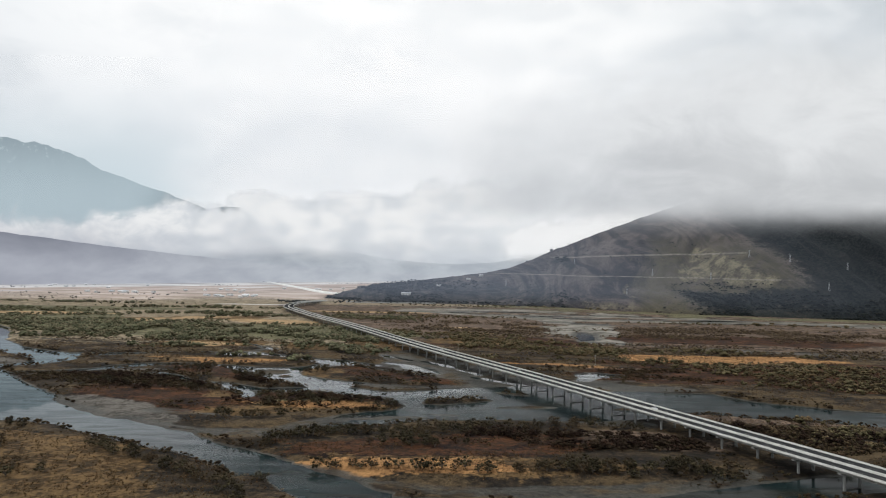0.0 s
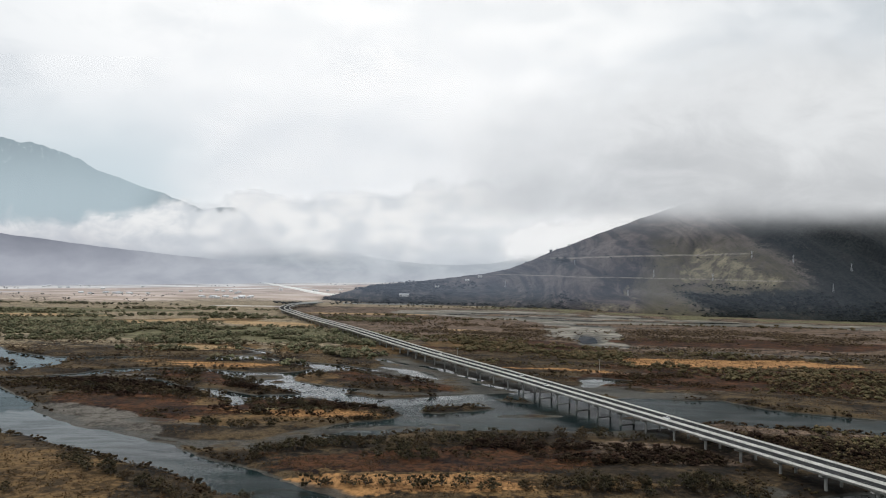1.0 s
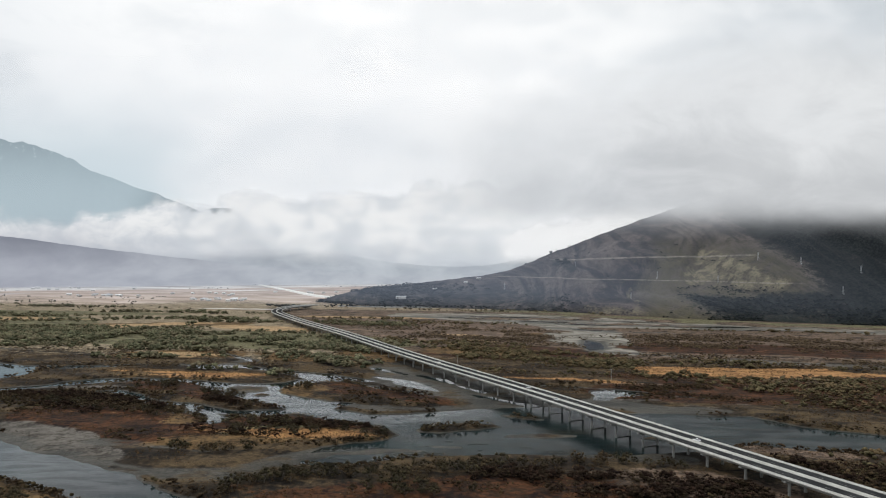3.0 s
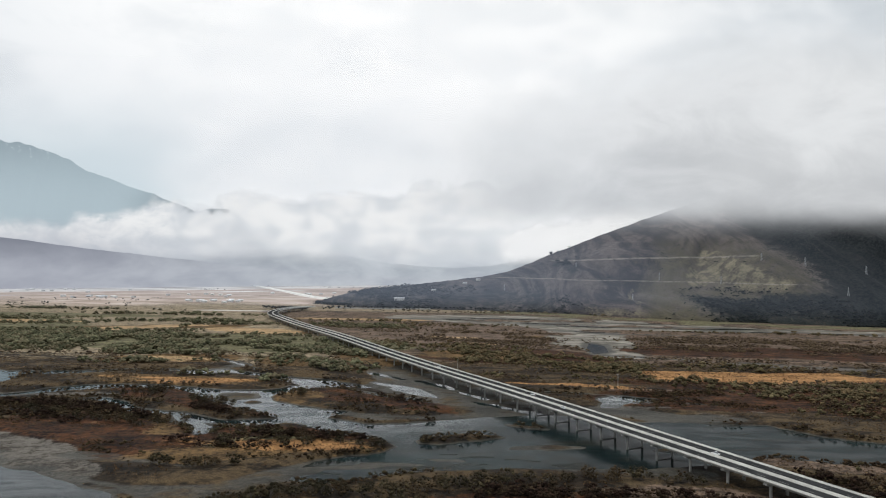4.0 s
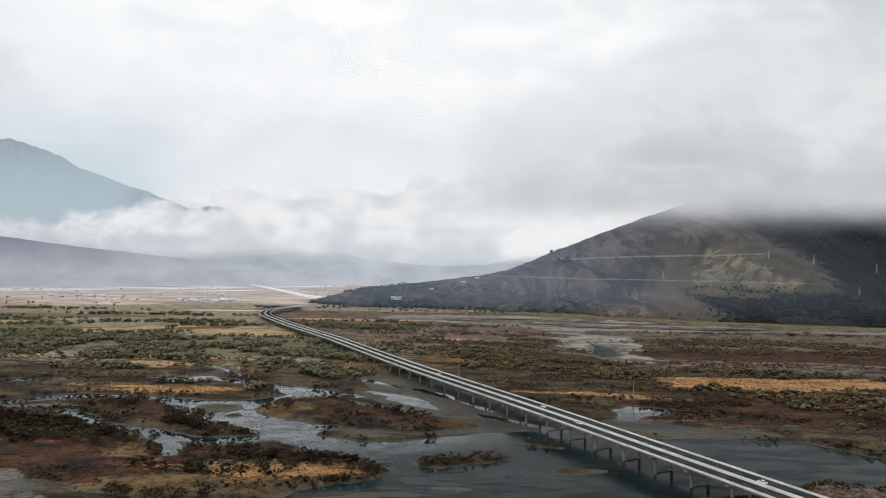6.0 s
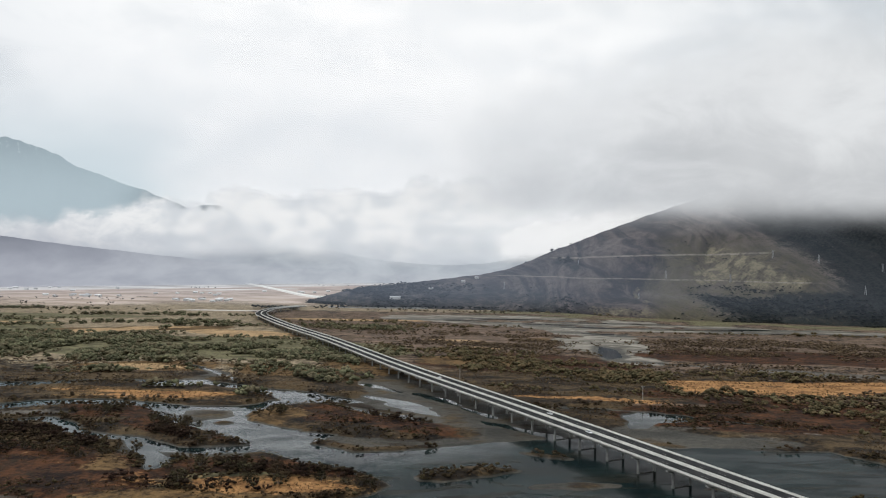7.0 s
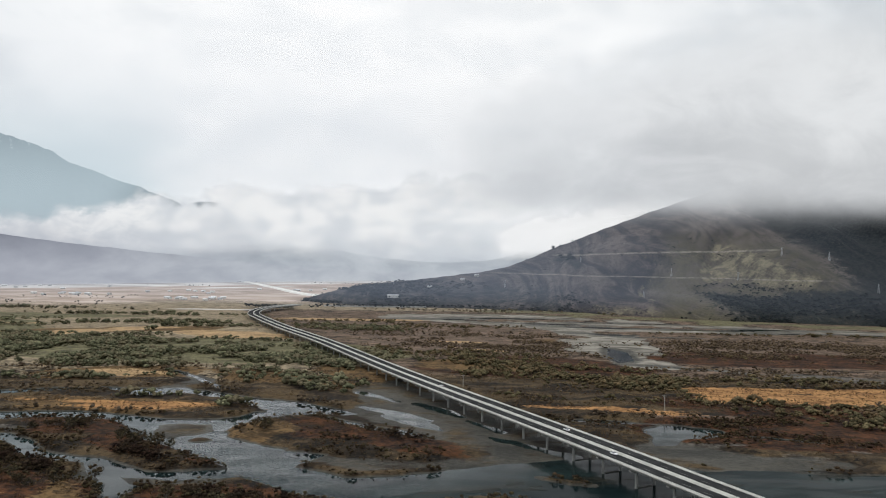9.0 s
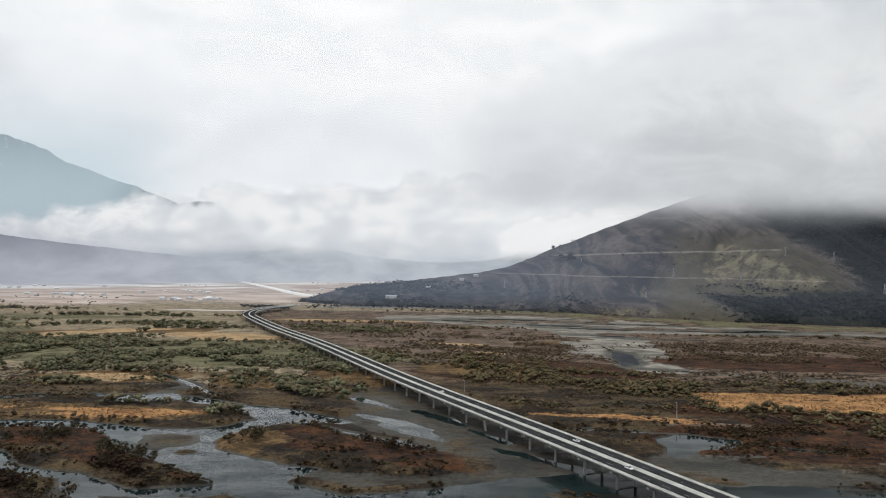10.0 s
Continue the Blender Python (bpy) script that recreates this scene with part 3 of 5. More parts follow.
def height(x, y):
    """The height of the ground over the water."""
    x, y = np.asarray(x, float), np.asarray(y, float)
    d, g = shore(x, y), gravelly(x, y)
    bank = np.where(d > 0, (1.9 - 0.4 * g) * (1 - np.exp(-d / (2.4 + 24 * g))), np.maximum(d * 0.16, -2.0))
    flat = muddy(x, y)
    bank = np.where(d > 0, bank * (1 - 0.8 * flat) + 0.06 * flat, bank)
    land = smooth(d, 2, 14) * (1 - 0.85 * flat)
    bumps = land * (1 - 0.75 * g) * (0.45 * fbm(x, y, 14, 3, 31) + 0.9 * fbm(x, y, 90, 3, 37) + 0.35)
    away = smooth(y, 1700, 4800) * 10
    return bank + bumps + away * land


def zones(x, y):
    """How far each kind of ground cover holds, 0 to 1."""
    n = 26 * fbm(x * 0.6, y * 1.4, 70, 5, 51)

    def over(*blobs):
        d = np.full(np.shape(x), 1e9)
        for b in blobs:
            d = np.minimum(d, blob(x, y, *b))
        return smooth(d + n, 9, -9)

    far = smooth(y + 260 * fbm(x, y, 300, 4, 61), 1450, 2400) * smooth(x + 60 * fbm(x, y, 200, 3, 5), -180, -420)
    z = {"gravel": gravelly(x, y)}
    z["bars"] = z["gravel"] * smooth(y, 860, 960)
    z["gold"] = over((-215, 335, 110, 60, -35), (-225, 733, 90, 20, -3), (80, 350, 110, 14, 0), (-60, 500, 34, 12, -5), (-178, 548, 16, 10, -40), (-112, 660, 18, 26, 0), (-120, 482, 28, 6, 15), (-300, 858, 75, 30, 0), (-146, 845, 56, 30, -25),
                     (-78, 800, 30, 22, -30), (-480, 1250, 140, 40, 20), (-270, 1190, 70, 28, -8), (-70, 880, 50, 24, -40), (210, 1180, 40, 16, 0), (40, 940, 60, 30, -20))
    z["field"] = over((-20, 860, 24, 8, -40), (250, 1290, 60, 12, 0), (-150, 1500, 140, 20, 0), (-515, 1225, 105, 30, 40), (-305, 1212, 88, 42, -8), (-800, 1330, 160, 40, 0),
                      (60, 1150, 50, 10, -10), (-300, 862, 40, 8, 0), (-460, 900, 50, 7, 0), (90, 1060, 40, 10, -20))
    z["orange"] = over((50, 350, 95, 7, 2), (265, 790, 40, 22, -40), (310, 770, 72, 27, -3), (400, 800, 70, 26, -5), (340, 805, 80, 22, -4), (160, 716, 75, 12, -12), (-60, 500, 26, 5, -5), (-215, 730, 60, 9, -3))
    z["red"] = over((30, 392, 100, 26, 5), (-215, 530, 90, 44, -20), (-90, 525, 60, 22, -10), (-20, 632, 46, 18, -40), (-70, 660, 40, 24, -35), (430, 670, 220, 90, -12), (250, 745, 80, 26, -8), (-230, 652, 50, 26, -10), (-178, 622, 50, 22, -36),
                    (-125, 588, 24, 10, -25), (120, 930, 120, 70, 0), (480, 1000, 260, 60, -4), (230, 660, 120, 40, -8))
    z["green"] = over((-350, 1050, 330, 110, -8), (-900, 1250, 300, 200, 0), (-90, 505, 24, 10, 0), (300, 1780, 260, 40, -10), (620, 1580, 220, 36, -24), (1000, 1450, 400, 40, -8), (330, 1650, 160, 14, -6), (-900, 1500, 400, 60, 0))
    z["heath"] = over((30, 1180, 120, 210, 15), (520, 1090, 260, 110, -4), (120, 1165, 100, 90, 0), (100, 1040, 60, 40, 0), (240, 690, 120, 18, -8), (0, 1350, 90, 40, 0), (130, 408, 50, 26, 0), (300, 470, 140, 16, -10))
    # the brown lands beyond the bridge
    beyond = smooth(x + 0.45 * (y - 1056) + 129, -20, 40) * smooth(y, 800, 900) * smooth(y, 1850, 1700)
    z["heath"] = np.maximum(z["heath"], 0.55 * beyond)
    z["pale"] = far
    # dark tussocks also fade with distance, in place of haze over the land
    z["clear"] = np.clip(z["field"] + z["orange"] + far + 0.35 * smooth(y, 620, 800) + 0.4 * smooth(y, 1000, 1500) + z["bars"] + 0.15 * z["gravel"], 0, 1)
    # pale river sand far across the plain, and the dirt road before it
    shoreward = (4600 + x - y) / 1.414 + 40 * fbm(x, y, 300, 3, 67)
    sand = smooth(np.abs(shoreward - 250), 200, 130) + 0.8 * smooth(np.abs(shoreward - 640), 70, 30) * smooth(fbm(x, y, 500, 3, 69), -0.1, 0.2)
    sand = sand + smooth(np.abs(y - 1735 + 0.05 * (x + 600)), 15, 7) * smooth(np.abs(x + 520), 190, 150)
    z["sand"] = np.clip(sand, 0, 1) * smooth(x, -60, -260)
    # lighter dry grass from mid distance on, standing in for haze
    z["hazed_steppe"] = smooth(y + 70 * smooth(x, 60, -60) + 60 * fbm(x, y, 150, 3, 63), 820, 1060) * (1 - 0.75 * beyond) * (1 - smooth(x, 180, 330) * smooth(y, 1500, 1300))
    return z


def graded(lo, a, b, hi, fine, grow):
    """Coordinates with even fine steps from a to b, that widen outwards."""
    mid = list(np.arange(a, b + fine, fine))
    up, st = [mid[-1]], fine
    while up[-1] < hi:
        st *= grow
        up.append(up[-1] + st)
    dn, st = [a], fine
    while dn[-1] > lo:
        st *= grow
        dn.append(dn[-1] - st)
    return np.array(dn[:0:-1] + mid + up[1:])


gx = graded(-5200, -440, 400, 5200, 2.4, 1.035)
gy = graded(-2500, 290, 900, 4900, 2.4, 1.03)
GX, GY = np.meshgrid(gx, gy)
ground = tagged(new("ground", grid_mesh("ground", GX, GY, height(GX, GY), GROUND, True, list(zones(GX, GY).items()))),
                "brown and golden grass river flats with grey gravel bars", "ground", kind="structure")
WX, WY = np.meshgrid(np.linspace(-1500, 1600, 120), np.linspace(-300, 1800, 120))
water = tagged(new("water", grid_mesh("water", WX, WY, WX * 0, WATER, True, [("near_dim", smooth(WX * 0.25 - WY + 60 * fbm(WX, WY, 120, 3, 41), -640, -500) * smooth(WX, -220, -60))])), "grey-green braided river water reflecting the cloudy sky", "river", kind="structure")


# ---- the hill ----
FOOT = [(-350, 2090), (-230, 1985), (-100, 1900), (150, 1850), (350, 1790), (480, 1705), (620, 1610), (770, 1560), (950, 1500), (1300, 1440), (2000, 1380), (3200, 1300)]
RIDGE = [(-350, 2100, 3), (-228, 2105, 40), (-122, 2150, 56), (66, 2220, 77), (268, 2300, 110), (428, 2355, 173), (653, 2360, 262), (930, 2362, 362), (1200, 2400, 430), (1800, 2450, 440), (2900, 2450, 440)]


def hill_sheet():
    f, r = spline(FOOT, 6.0), spline(RIDGE, 6.0)
    n = 420
    f = np.stack([np.interp(np.linspace(0, 1, n), np.linspace(0, 1, len(f)), f[:, j]) for j in range(2)], -1)
    r = np.stack([np.interp(np.linspace(0, 1, n), np.linspace(0, 1, len(r)), r[:, j]) for j in range(3)], -1)
    v = np.linspace(-0.02, 1, 90)[:, None]
    X = f[None, :, 0] * (1 - v) + r[None, :, 0] * v
    Y = f[None, :, 1] * (1 - v) + r[None, :, 1] * v
    rise = np.clip(v, 0, 1)
    prof = 0.55 * rise + 0.45 * np.sin(rise * np.pi / 2)
    Z = prof * r[None, :, 2] + np.minimum(v, 0) * 60
    # gullies that run down the slope, and small unevenness
    s = np.linspace(0, 1, n)[None, :] * 3400 + 140 * fbm(X, Y, 260, 2, 71)
    g = np.abs(fbm(s, Y * 0.25, 170, 4, 73))
    amp = np.minimum(r[None, :, 2] * 0.18, 36) * np.sin(np.clip(v, 0, 1) * np.pi) ** 0.7
    Z = Z + amp * (g * 3.2 - 0.95) + np.clip(v * 6, 0, 1) * 3.0 * fbm(X, Y, 30, 3, 79)
    Y = Y - amp * (g - 0.3) * 0.8
    # the far side falls away behind the ridge
    b = np.linspace(0.05, 1, 14)[:, None]
    XB = r[None, :, 0] + b * 120
    YB = r[None, :, 1] + b * (300 + r[None, :, 2] * 1.2)
    ZB = r[None, :, 2] * (1 - b) ** 1.2 - 12 * b + 3 * fbm(XB, YB, 30, 3, 79) * (1 - b)
    ZB = np.where(b < 0.06, Z[-1:, :] * 0.96, ZB)
    X, Y, Z = np.vstack([X, XB]), np.vstack([Y, YB]), np.vstack([Z, ZB])
    # two cut tracks, the spoil under them, and the pale quarry face with its apex up
    bare = 0.15 * smooth(fbm(X, Y, 120, 4, 83), 0.0, 0.6)
    upper = smooth(X, 400, 450) * smooth(X, 885, 865)
    lower = smooth(X, 190, 240) * smooth(X, 930, 880) * 0.75
    for lev, on in ((90, lower), (158 + (X - 700) * 0.03, upper)):
        bare = np.maximum(bare, on * smooth(lev - Z, 45, 0) * smooth(Z - lev, 6, -4) * 0.42)
    wide = np.clip((215 - Z) * 0.85, 0, 105)
    face = smooth(np.abs(X - 800 + (Z - 120) * -0.25) + 22 * fbm(X, Z, 60, 3, 89), wide + 8, wide - 30) * smooth(Z + 14 * fbm(X, Z, 50, 3, 90), 58, 96)
    bare = np.maximum(bare, face * 0.78)
    bare = np.maximum(bare, smooth(blob(X, Z, 470, 12, 70, 12, 0), 8, -8) * 0.7)
    bare = np.maximum(bare, smooth(np.abs(X - 505 - Z * 0.9), 16, 4) * smooth(Z, 80, 60) * smooth(Z, 2, 8) * 0.6)
    olive = smooth(X - Z * 0.9, 500, 560) * smooth(X, 1020, 860) * smooth(Z, 260, 150)
    wood = smooth(X + 90 * fbm(X, Z, 120, 3, 93), 860, 1020) * smooth(Z, 420, 250)
    wood = np.maximum(wood, smooth(X + 30 * fbm(X, Z, 40, 3, 94), 600, 740) * smooth(Z + 26 * fbm(X, Z, 60, 3, 95), 82, 48) * 0.85)
    wood = np.maximum(wood, smooth(Z + 12 * fbm(X, Z, 80, 3, 97), 70, 44) * smooth(X, 420, 330) * 0.6)
    wood = np.maximum(wood, smooth(blob(X, Z, 440, 132, 26, 22, 0) + 10 * fbm(X, Z, 30, 3, 98), 10, -8) * 0.8)
    wood = wood * (1 - 0.8 * np.clip(bare, 0, 1))
    along = np.vstack([s + 0 * v, np.repeat(s[-1:], len(b), 0)])
    return grid_mesh("hillside", X, Y, Z, HILL, True, [("bare", bare), ("wood", wood), ("upper", upper), ("lower", lower), ("olive", olive), ("along", along)])


hill = tagged(new("hill", hill_sheet()), "dark scrubby hillside with pale cut tracks, its top in cloud", "hill", kind="structure")


# ---- far mountains ----
def mountain(name, line, depth, label, seed, material=MOUNTAIN, folds=0.2):
    """A range whose crest runs along line of (x, y, height)."""
    r = spline(line, 25.0)
    n = len(r)
    v = np.linspace(0, 1, 40)[:, None]
    X = r[None, :, 0] + 0 * v
    Y = r[None, :, 1] - depth * (1 - v)
    Z = r[None, :, 2] * v ** 0.85
    g = np.abs(fbm(X + 90 * fbm(X, Y, 300, 2, seed), Y * 0.3, 330, 5, seed + 3))
    Z = Z + r[None, :, 2] * folds * np.sin(v * np.pi) * (g * 2.2 - 0.6) + r[None, :, 2] * 0.03 * fbm(X, Y, 90, 4, seed + 7) * np.minimum(1, v * 4) - 8 * (1 - v)
    return tagged(new(name, grid_mesh(name, X, Y, Z, material)), label, "mountain", kind="structure")


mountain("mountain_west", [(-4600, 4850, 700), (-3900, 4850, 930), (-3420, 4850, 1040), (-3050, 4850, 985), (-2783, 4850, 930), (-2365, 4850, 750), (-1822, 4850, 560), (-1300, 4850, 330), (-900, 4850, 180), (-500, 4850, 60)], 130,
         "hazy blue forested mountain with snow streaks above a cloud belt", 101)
mountain("mountain_north", [(-2000, 4920, 420), (-1560, 4920, 540), (-1150, 4920, 430), (-500, 4920, 190), (500, 4920, 160), (1500, 4920, 500), (3000, 4920, 600), (4500, 4920, 700)], 200,
         "very faint blue mountains behind the far plain", 131)
mountain("foothill", [(-3600, 1350, 210), (-2600, 2270, 240), (-2050, 2820, 240), (-1800, 3070, 212), (-1500, 3370, 172), (-1200, 3670, 135), (-900, 3970, 105), (-400, 4400, 75), (300, 4500, 45), (800, 4500, 20)], 220,
         "low purple-grey foothill under the cloud belt", 151, FOOTHILL, 0.07)


# ---- cloud and mist, as glowing sheets ----
def cloud_sheet(name, x0, x1, z0, z1, y, sag, material, label, seed, near=0.0, aslant=False):
    """A billowing upright sheet for cloud or haze, set before the hills it veils."""
    X, Z = np.meshgrid(np.linspace(x0, x1, 120), np.linspace(z0, z1, 30))
    Y = y + sag * fbm(X, Z, (x1 - x0) / 10, 3, seed) - near * smooth(X, 350, 900)
    if aslant:
        Y = np.minimum(Y, np.maximum(4470 + X, 900))
    return tagged(new(name, grid_mesh(name, X, Y, Z, material)), label, "cloud", kind="stuff")


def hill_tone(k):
    # greyer below and brighter above: daylight on the cloud put into its glow
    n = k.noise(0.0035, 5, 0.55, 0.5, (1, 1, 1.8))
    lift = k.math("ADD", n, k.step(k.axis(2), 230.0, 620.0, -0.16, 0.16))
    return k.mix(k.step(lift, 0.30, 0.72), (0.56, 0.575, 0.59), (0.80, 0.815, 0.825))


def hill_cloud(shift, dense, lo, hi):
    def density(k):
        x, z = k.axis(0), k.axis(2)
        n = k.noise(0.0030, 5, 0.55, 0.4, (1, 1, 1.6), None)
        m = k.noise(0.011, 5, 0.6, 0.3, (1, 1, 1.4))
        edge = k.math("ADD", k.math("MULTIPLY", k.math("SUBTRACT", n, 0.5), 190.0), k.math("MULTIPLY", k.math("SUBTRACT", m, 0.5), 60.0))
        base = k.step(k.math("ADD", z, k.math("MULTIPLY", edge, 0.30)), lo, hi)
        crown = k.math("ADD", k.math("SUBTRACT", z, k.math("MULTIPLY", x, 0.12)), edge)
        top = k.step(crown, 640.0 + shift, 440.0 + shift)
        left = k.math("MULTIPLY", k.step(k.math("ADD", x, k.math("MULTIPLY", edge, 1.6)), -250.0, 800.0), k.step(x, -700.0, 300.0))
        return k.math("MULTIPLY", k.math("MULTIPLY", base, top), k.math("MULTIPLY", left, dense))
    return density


# two self-glowing sheets stand before the hill top and cover it
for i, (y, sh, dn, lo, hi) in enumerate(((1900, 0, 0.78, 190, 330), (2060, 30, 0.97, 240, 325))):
    cloud_sheet("glow_sheet", -700, 3000, 140, 1100, y, 26, mat_glow_sheet("hill_cloud", hill_cloud(sh, dn, lo, hi), hill_tone), "glowing sheet for grey stratus, standing before the hill top", 200 + i, 230)


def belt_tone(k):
    # bright and dim lumps in the glow stand for the belt's shading
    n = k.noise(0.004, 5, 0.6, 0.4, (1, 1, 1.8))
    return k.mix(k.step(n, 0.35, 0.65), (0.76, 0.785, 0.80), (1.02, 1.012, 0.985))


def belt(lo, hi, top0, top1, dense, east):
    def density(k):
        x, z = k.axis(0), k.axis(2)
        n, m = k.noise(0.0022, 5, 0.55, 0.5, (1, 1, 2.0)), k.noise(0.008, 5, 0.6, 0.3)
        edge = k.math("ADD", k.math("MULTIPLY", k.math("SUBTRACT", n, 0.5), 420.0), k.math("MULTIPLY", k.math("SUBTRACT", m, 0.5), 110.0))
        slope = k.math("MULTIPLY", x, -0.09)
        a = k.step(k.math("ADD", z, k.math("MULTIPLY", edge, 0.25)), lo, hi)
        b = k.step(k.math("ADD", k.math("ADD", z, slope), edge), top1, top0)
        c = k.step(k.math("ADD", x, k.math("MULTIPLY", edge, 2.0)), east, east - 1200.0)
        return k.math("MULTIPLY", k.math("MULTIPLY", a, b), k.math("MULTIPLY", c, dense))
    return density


cloud_sheet("glow_sheet", -4700, 2500, 10, 1600, 4425, 20, mat_glow_sheet("cloud_belt", belt(95, 235, 600, 690, 0.985, 1100), belt_tone), "glowing sheet for the white cloud belt along the mountain's foot", 231)


def cumulus(k):
    x, z = k.axis(0), k.axis(2)
    edge = k.math("ADD", k.math("MULTIPLY", k.math("SUBTRACT", k.noise(0.006, 5, 0.5, 0.2), 0.5), 190.0), k.math("MULTIPLY", k.math("SUBTRACT", k.noise(0.02, 4, 0.5), 0.5), 60.0))
    top = k.step(k.math("ADD", k.math("SUBTRACT", z, k.math("MULTIPLY", x, 0.28)), edge), 205.0, 150.0)
    return k.math("MULTIPLY", k.math("MULTIPLY", top, k.step(k.math("ADD", x, edge), 330.0, 440.0)), k.math("MULTIPLY", k.step(k.math("ADD", z, k.math("MULTIPLY", edge, 0.4)), 130.0, 210.0), k.math("MULTIPLY", k.step(x, 1500.0, 1000.0), 0.95)))


# this cloud glows evenly by itself
cloud_sheet("glow_sheet", -100, 1700, 40, 800, 3550, 20, mat_glow_sheet("cumulus", cumulus, (1.0, 0.995, 0.98)), "glowing sheet for a small white cumulus behind the ridge", 245)


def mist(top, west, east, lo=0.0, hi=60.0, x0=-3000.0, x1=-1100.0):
    """Density of a glowing haze sheet, going from the west to the east value."""
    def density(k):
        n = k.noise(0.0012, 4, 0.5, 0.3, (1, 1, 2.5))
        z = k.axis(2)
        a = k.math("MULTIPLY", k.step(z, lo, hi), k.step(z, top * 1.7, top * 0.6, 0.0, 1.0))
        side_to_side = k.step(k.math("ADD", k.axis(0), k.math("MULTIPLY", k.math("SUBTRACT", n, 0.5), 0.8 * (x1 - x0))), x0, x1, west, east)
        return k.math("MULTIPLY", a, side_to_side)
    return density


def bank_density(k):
    """Haze sheet before the foothill, its top ragged to soften the crest."""
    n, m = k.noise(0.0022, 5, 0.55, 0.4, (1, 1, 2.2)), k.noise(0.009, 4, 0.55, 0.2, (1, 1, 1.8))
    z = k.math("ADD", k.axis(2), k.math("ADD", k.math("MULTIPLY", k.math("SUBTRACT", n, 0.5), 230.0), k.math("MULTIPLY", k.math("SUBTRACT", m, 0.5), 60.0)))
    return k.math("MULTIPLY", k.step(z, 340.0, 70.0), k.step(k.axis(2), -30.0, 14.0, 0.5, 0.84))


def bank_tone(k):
    # hazed foothill purple in the west, paler haze eastwards, given off as glow
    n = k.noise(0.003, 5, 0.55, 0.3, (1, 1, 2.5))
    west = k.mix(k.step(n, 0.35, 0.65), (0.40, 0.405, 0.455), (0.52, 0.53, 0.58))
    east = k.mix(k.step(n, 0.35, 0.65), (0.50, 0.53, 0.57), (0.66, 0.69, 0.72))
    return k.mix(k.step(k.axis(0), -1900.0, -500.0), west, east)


cloud_sheet("glow_sheet", -4000, 2500, -5, 480, 4300, 10, mat_glow_sheet("foothill_haze", bank_density, bank_tone), "glowing purple-grey haze sheet that softens the foothill", 263, 0, True)
# added glowing haze: one sheet before the hill, one before the far mountains
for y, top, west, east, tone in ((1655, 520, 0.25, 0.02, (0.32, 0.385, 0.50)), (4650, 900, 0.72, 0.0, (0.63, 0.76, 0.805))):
    cloud_sheet("glow_sheet", -4700, -300 if y > 4000 else 4000, -5, top * 1.75, y, 10, mat_glow_sheet("glowing_haze", mist(top, west, east, *((-30.0, 14.0, -2300.0, -1300.0) if y > 4500 else (0.0, 60.0, -200.0, 1050.0))), tone), "glowing bluish haze sheet before the hill or the far mountains", 260, 300 if y < 2000 else 0)


# ---- the bridge ----
SPAN, DECK, HALF = 25.0, 11.2, 11.2
centre = spline(DECK_LINE, 1.0)
tang = np.gradient(centre, axis=0)
tang /= np.linalg.norm(tang, axis=1)[:, None]
side = np.stack([tang[:, 1], -tang[:, 0]], -1)
LENGTH = len(centre) - 1


def at_deck(s):
    i = min(max(s, 0), LENGTH)
    j = int(min(i, LENGTH - 1))
    k = i - j
    return centre[j] * (1 - k) + centre[j + 1] * k, side[j], tang[j]


def sweep(name, profile, s0, s1, material, steps=4, closed=True):
    """A profile of (offset, height), carried along the bridge's line."""
    vs, fs, n = [], [], len(profile)
    for i in range(steps + 1):
        c, sd, _ = at_deck(s0 + (s1 - s0) * i / steps)
        vs += [(c[0] + sd[0] * o, c[1] + sd[1] * o, z) for o, z in profile]
    for i in range(steps):
        for j in range(n if closed else n - 1):
            a, b = i * n + j, i * n + (j + 1) % n
            fs.append((a, b, b + n, a + n))
    if closed:
        fs += [tuple(range(n))[::-1], tuple(steps * n + j for j in range(n))]
    return mesh(name, vs, fs, material)


def ring(name, cx, cy, radius, z0, z1, material, sides=12, taper=1.0):
    vs, fs = [], []
    for z, k in ((z0, 1.0), (z1, taper)):
        vs += [(cx + radius * k * math.cos(2 * math.pi * i / sides), cy + radius * k * math.sin(2 * math.pi * i / sides), z) for i in range(sides)]
    for i in range(sides):
        j = (i + 1) % sides
        fs.append((i, j, j + sides, i + sides))
    fs += [tuple(range(sides))[::-1], tuple(range(sides, 2 * sides))]
    return mesh(name, vs, fs, material, False)


def oriented_box(name, c, sd, tg, o0, o1, t0, t1, z0, z1, material, lift=0.0):
    """A box in the bridge's own directions; lift raises the underside at both ends."""
    def P(o, t, z):
        return (c[0] + sd[0] * o + tg[0] * t, c[1] + sd[1] * o + tg[1] * t, z)
    k = 2.2 if lift else 0.0
    prof = [(o0, z1), (o1, z1), (o1, z0 + lift), (o1 - k, z0), (o0 + k, z0), (o0, z0 + lift)] if lift else [(o0, z1), (o1, z1), (o1, z0), (o0, z0)]
    n = len(prof)
    vs = [P(o, t0, z) for o, z in prof] + [P(o, t1, z) for o, z in prof]
    fs = [(j, (j + 1) % n, (j + 1) % n + n, j + n) for j in range(n)] + [tuple(range(n))[::-1], tuple(range(n, 2 * n))]
    return mesh(name, vs, fs, material)


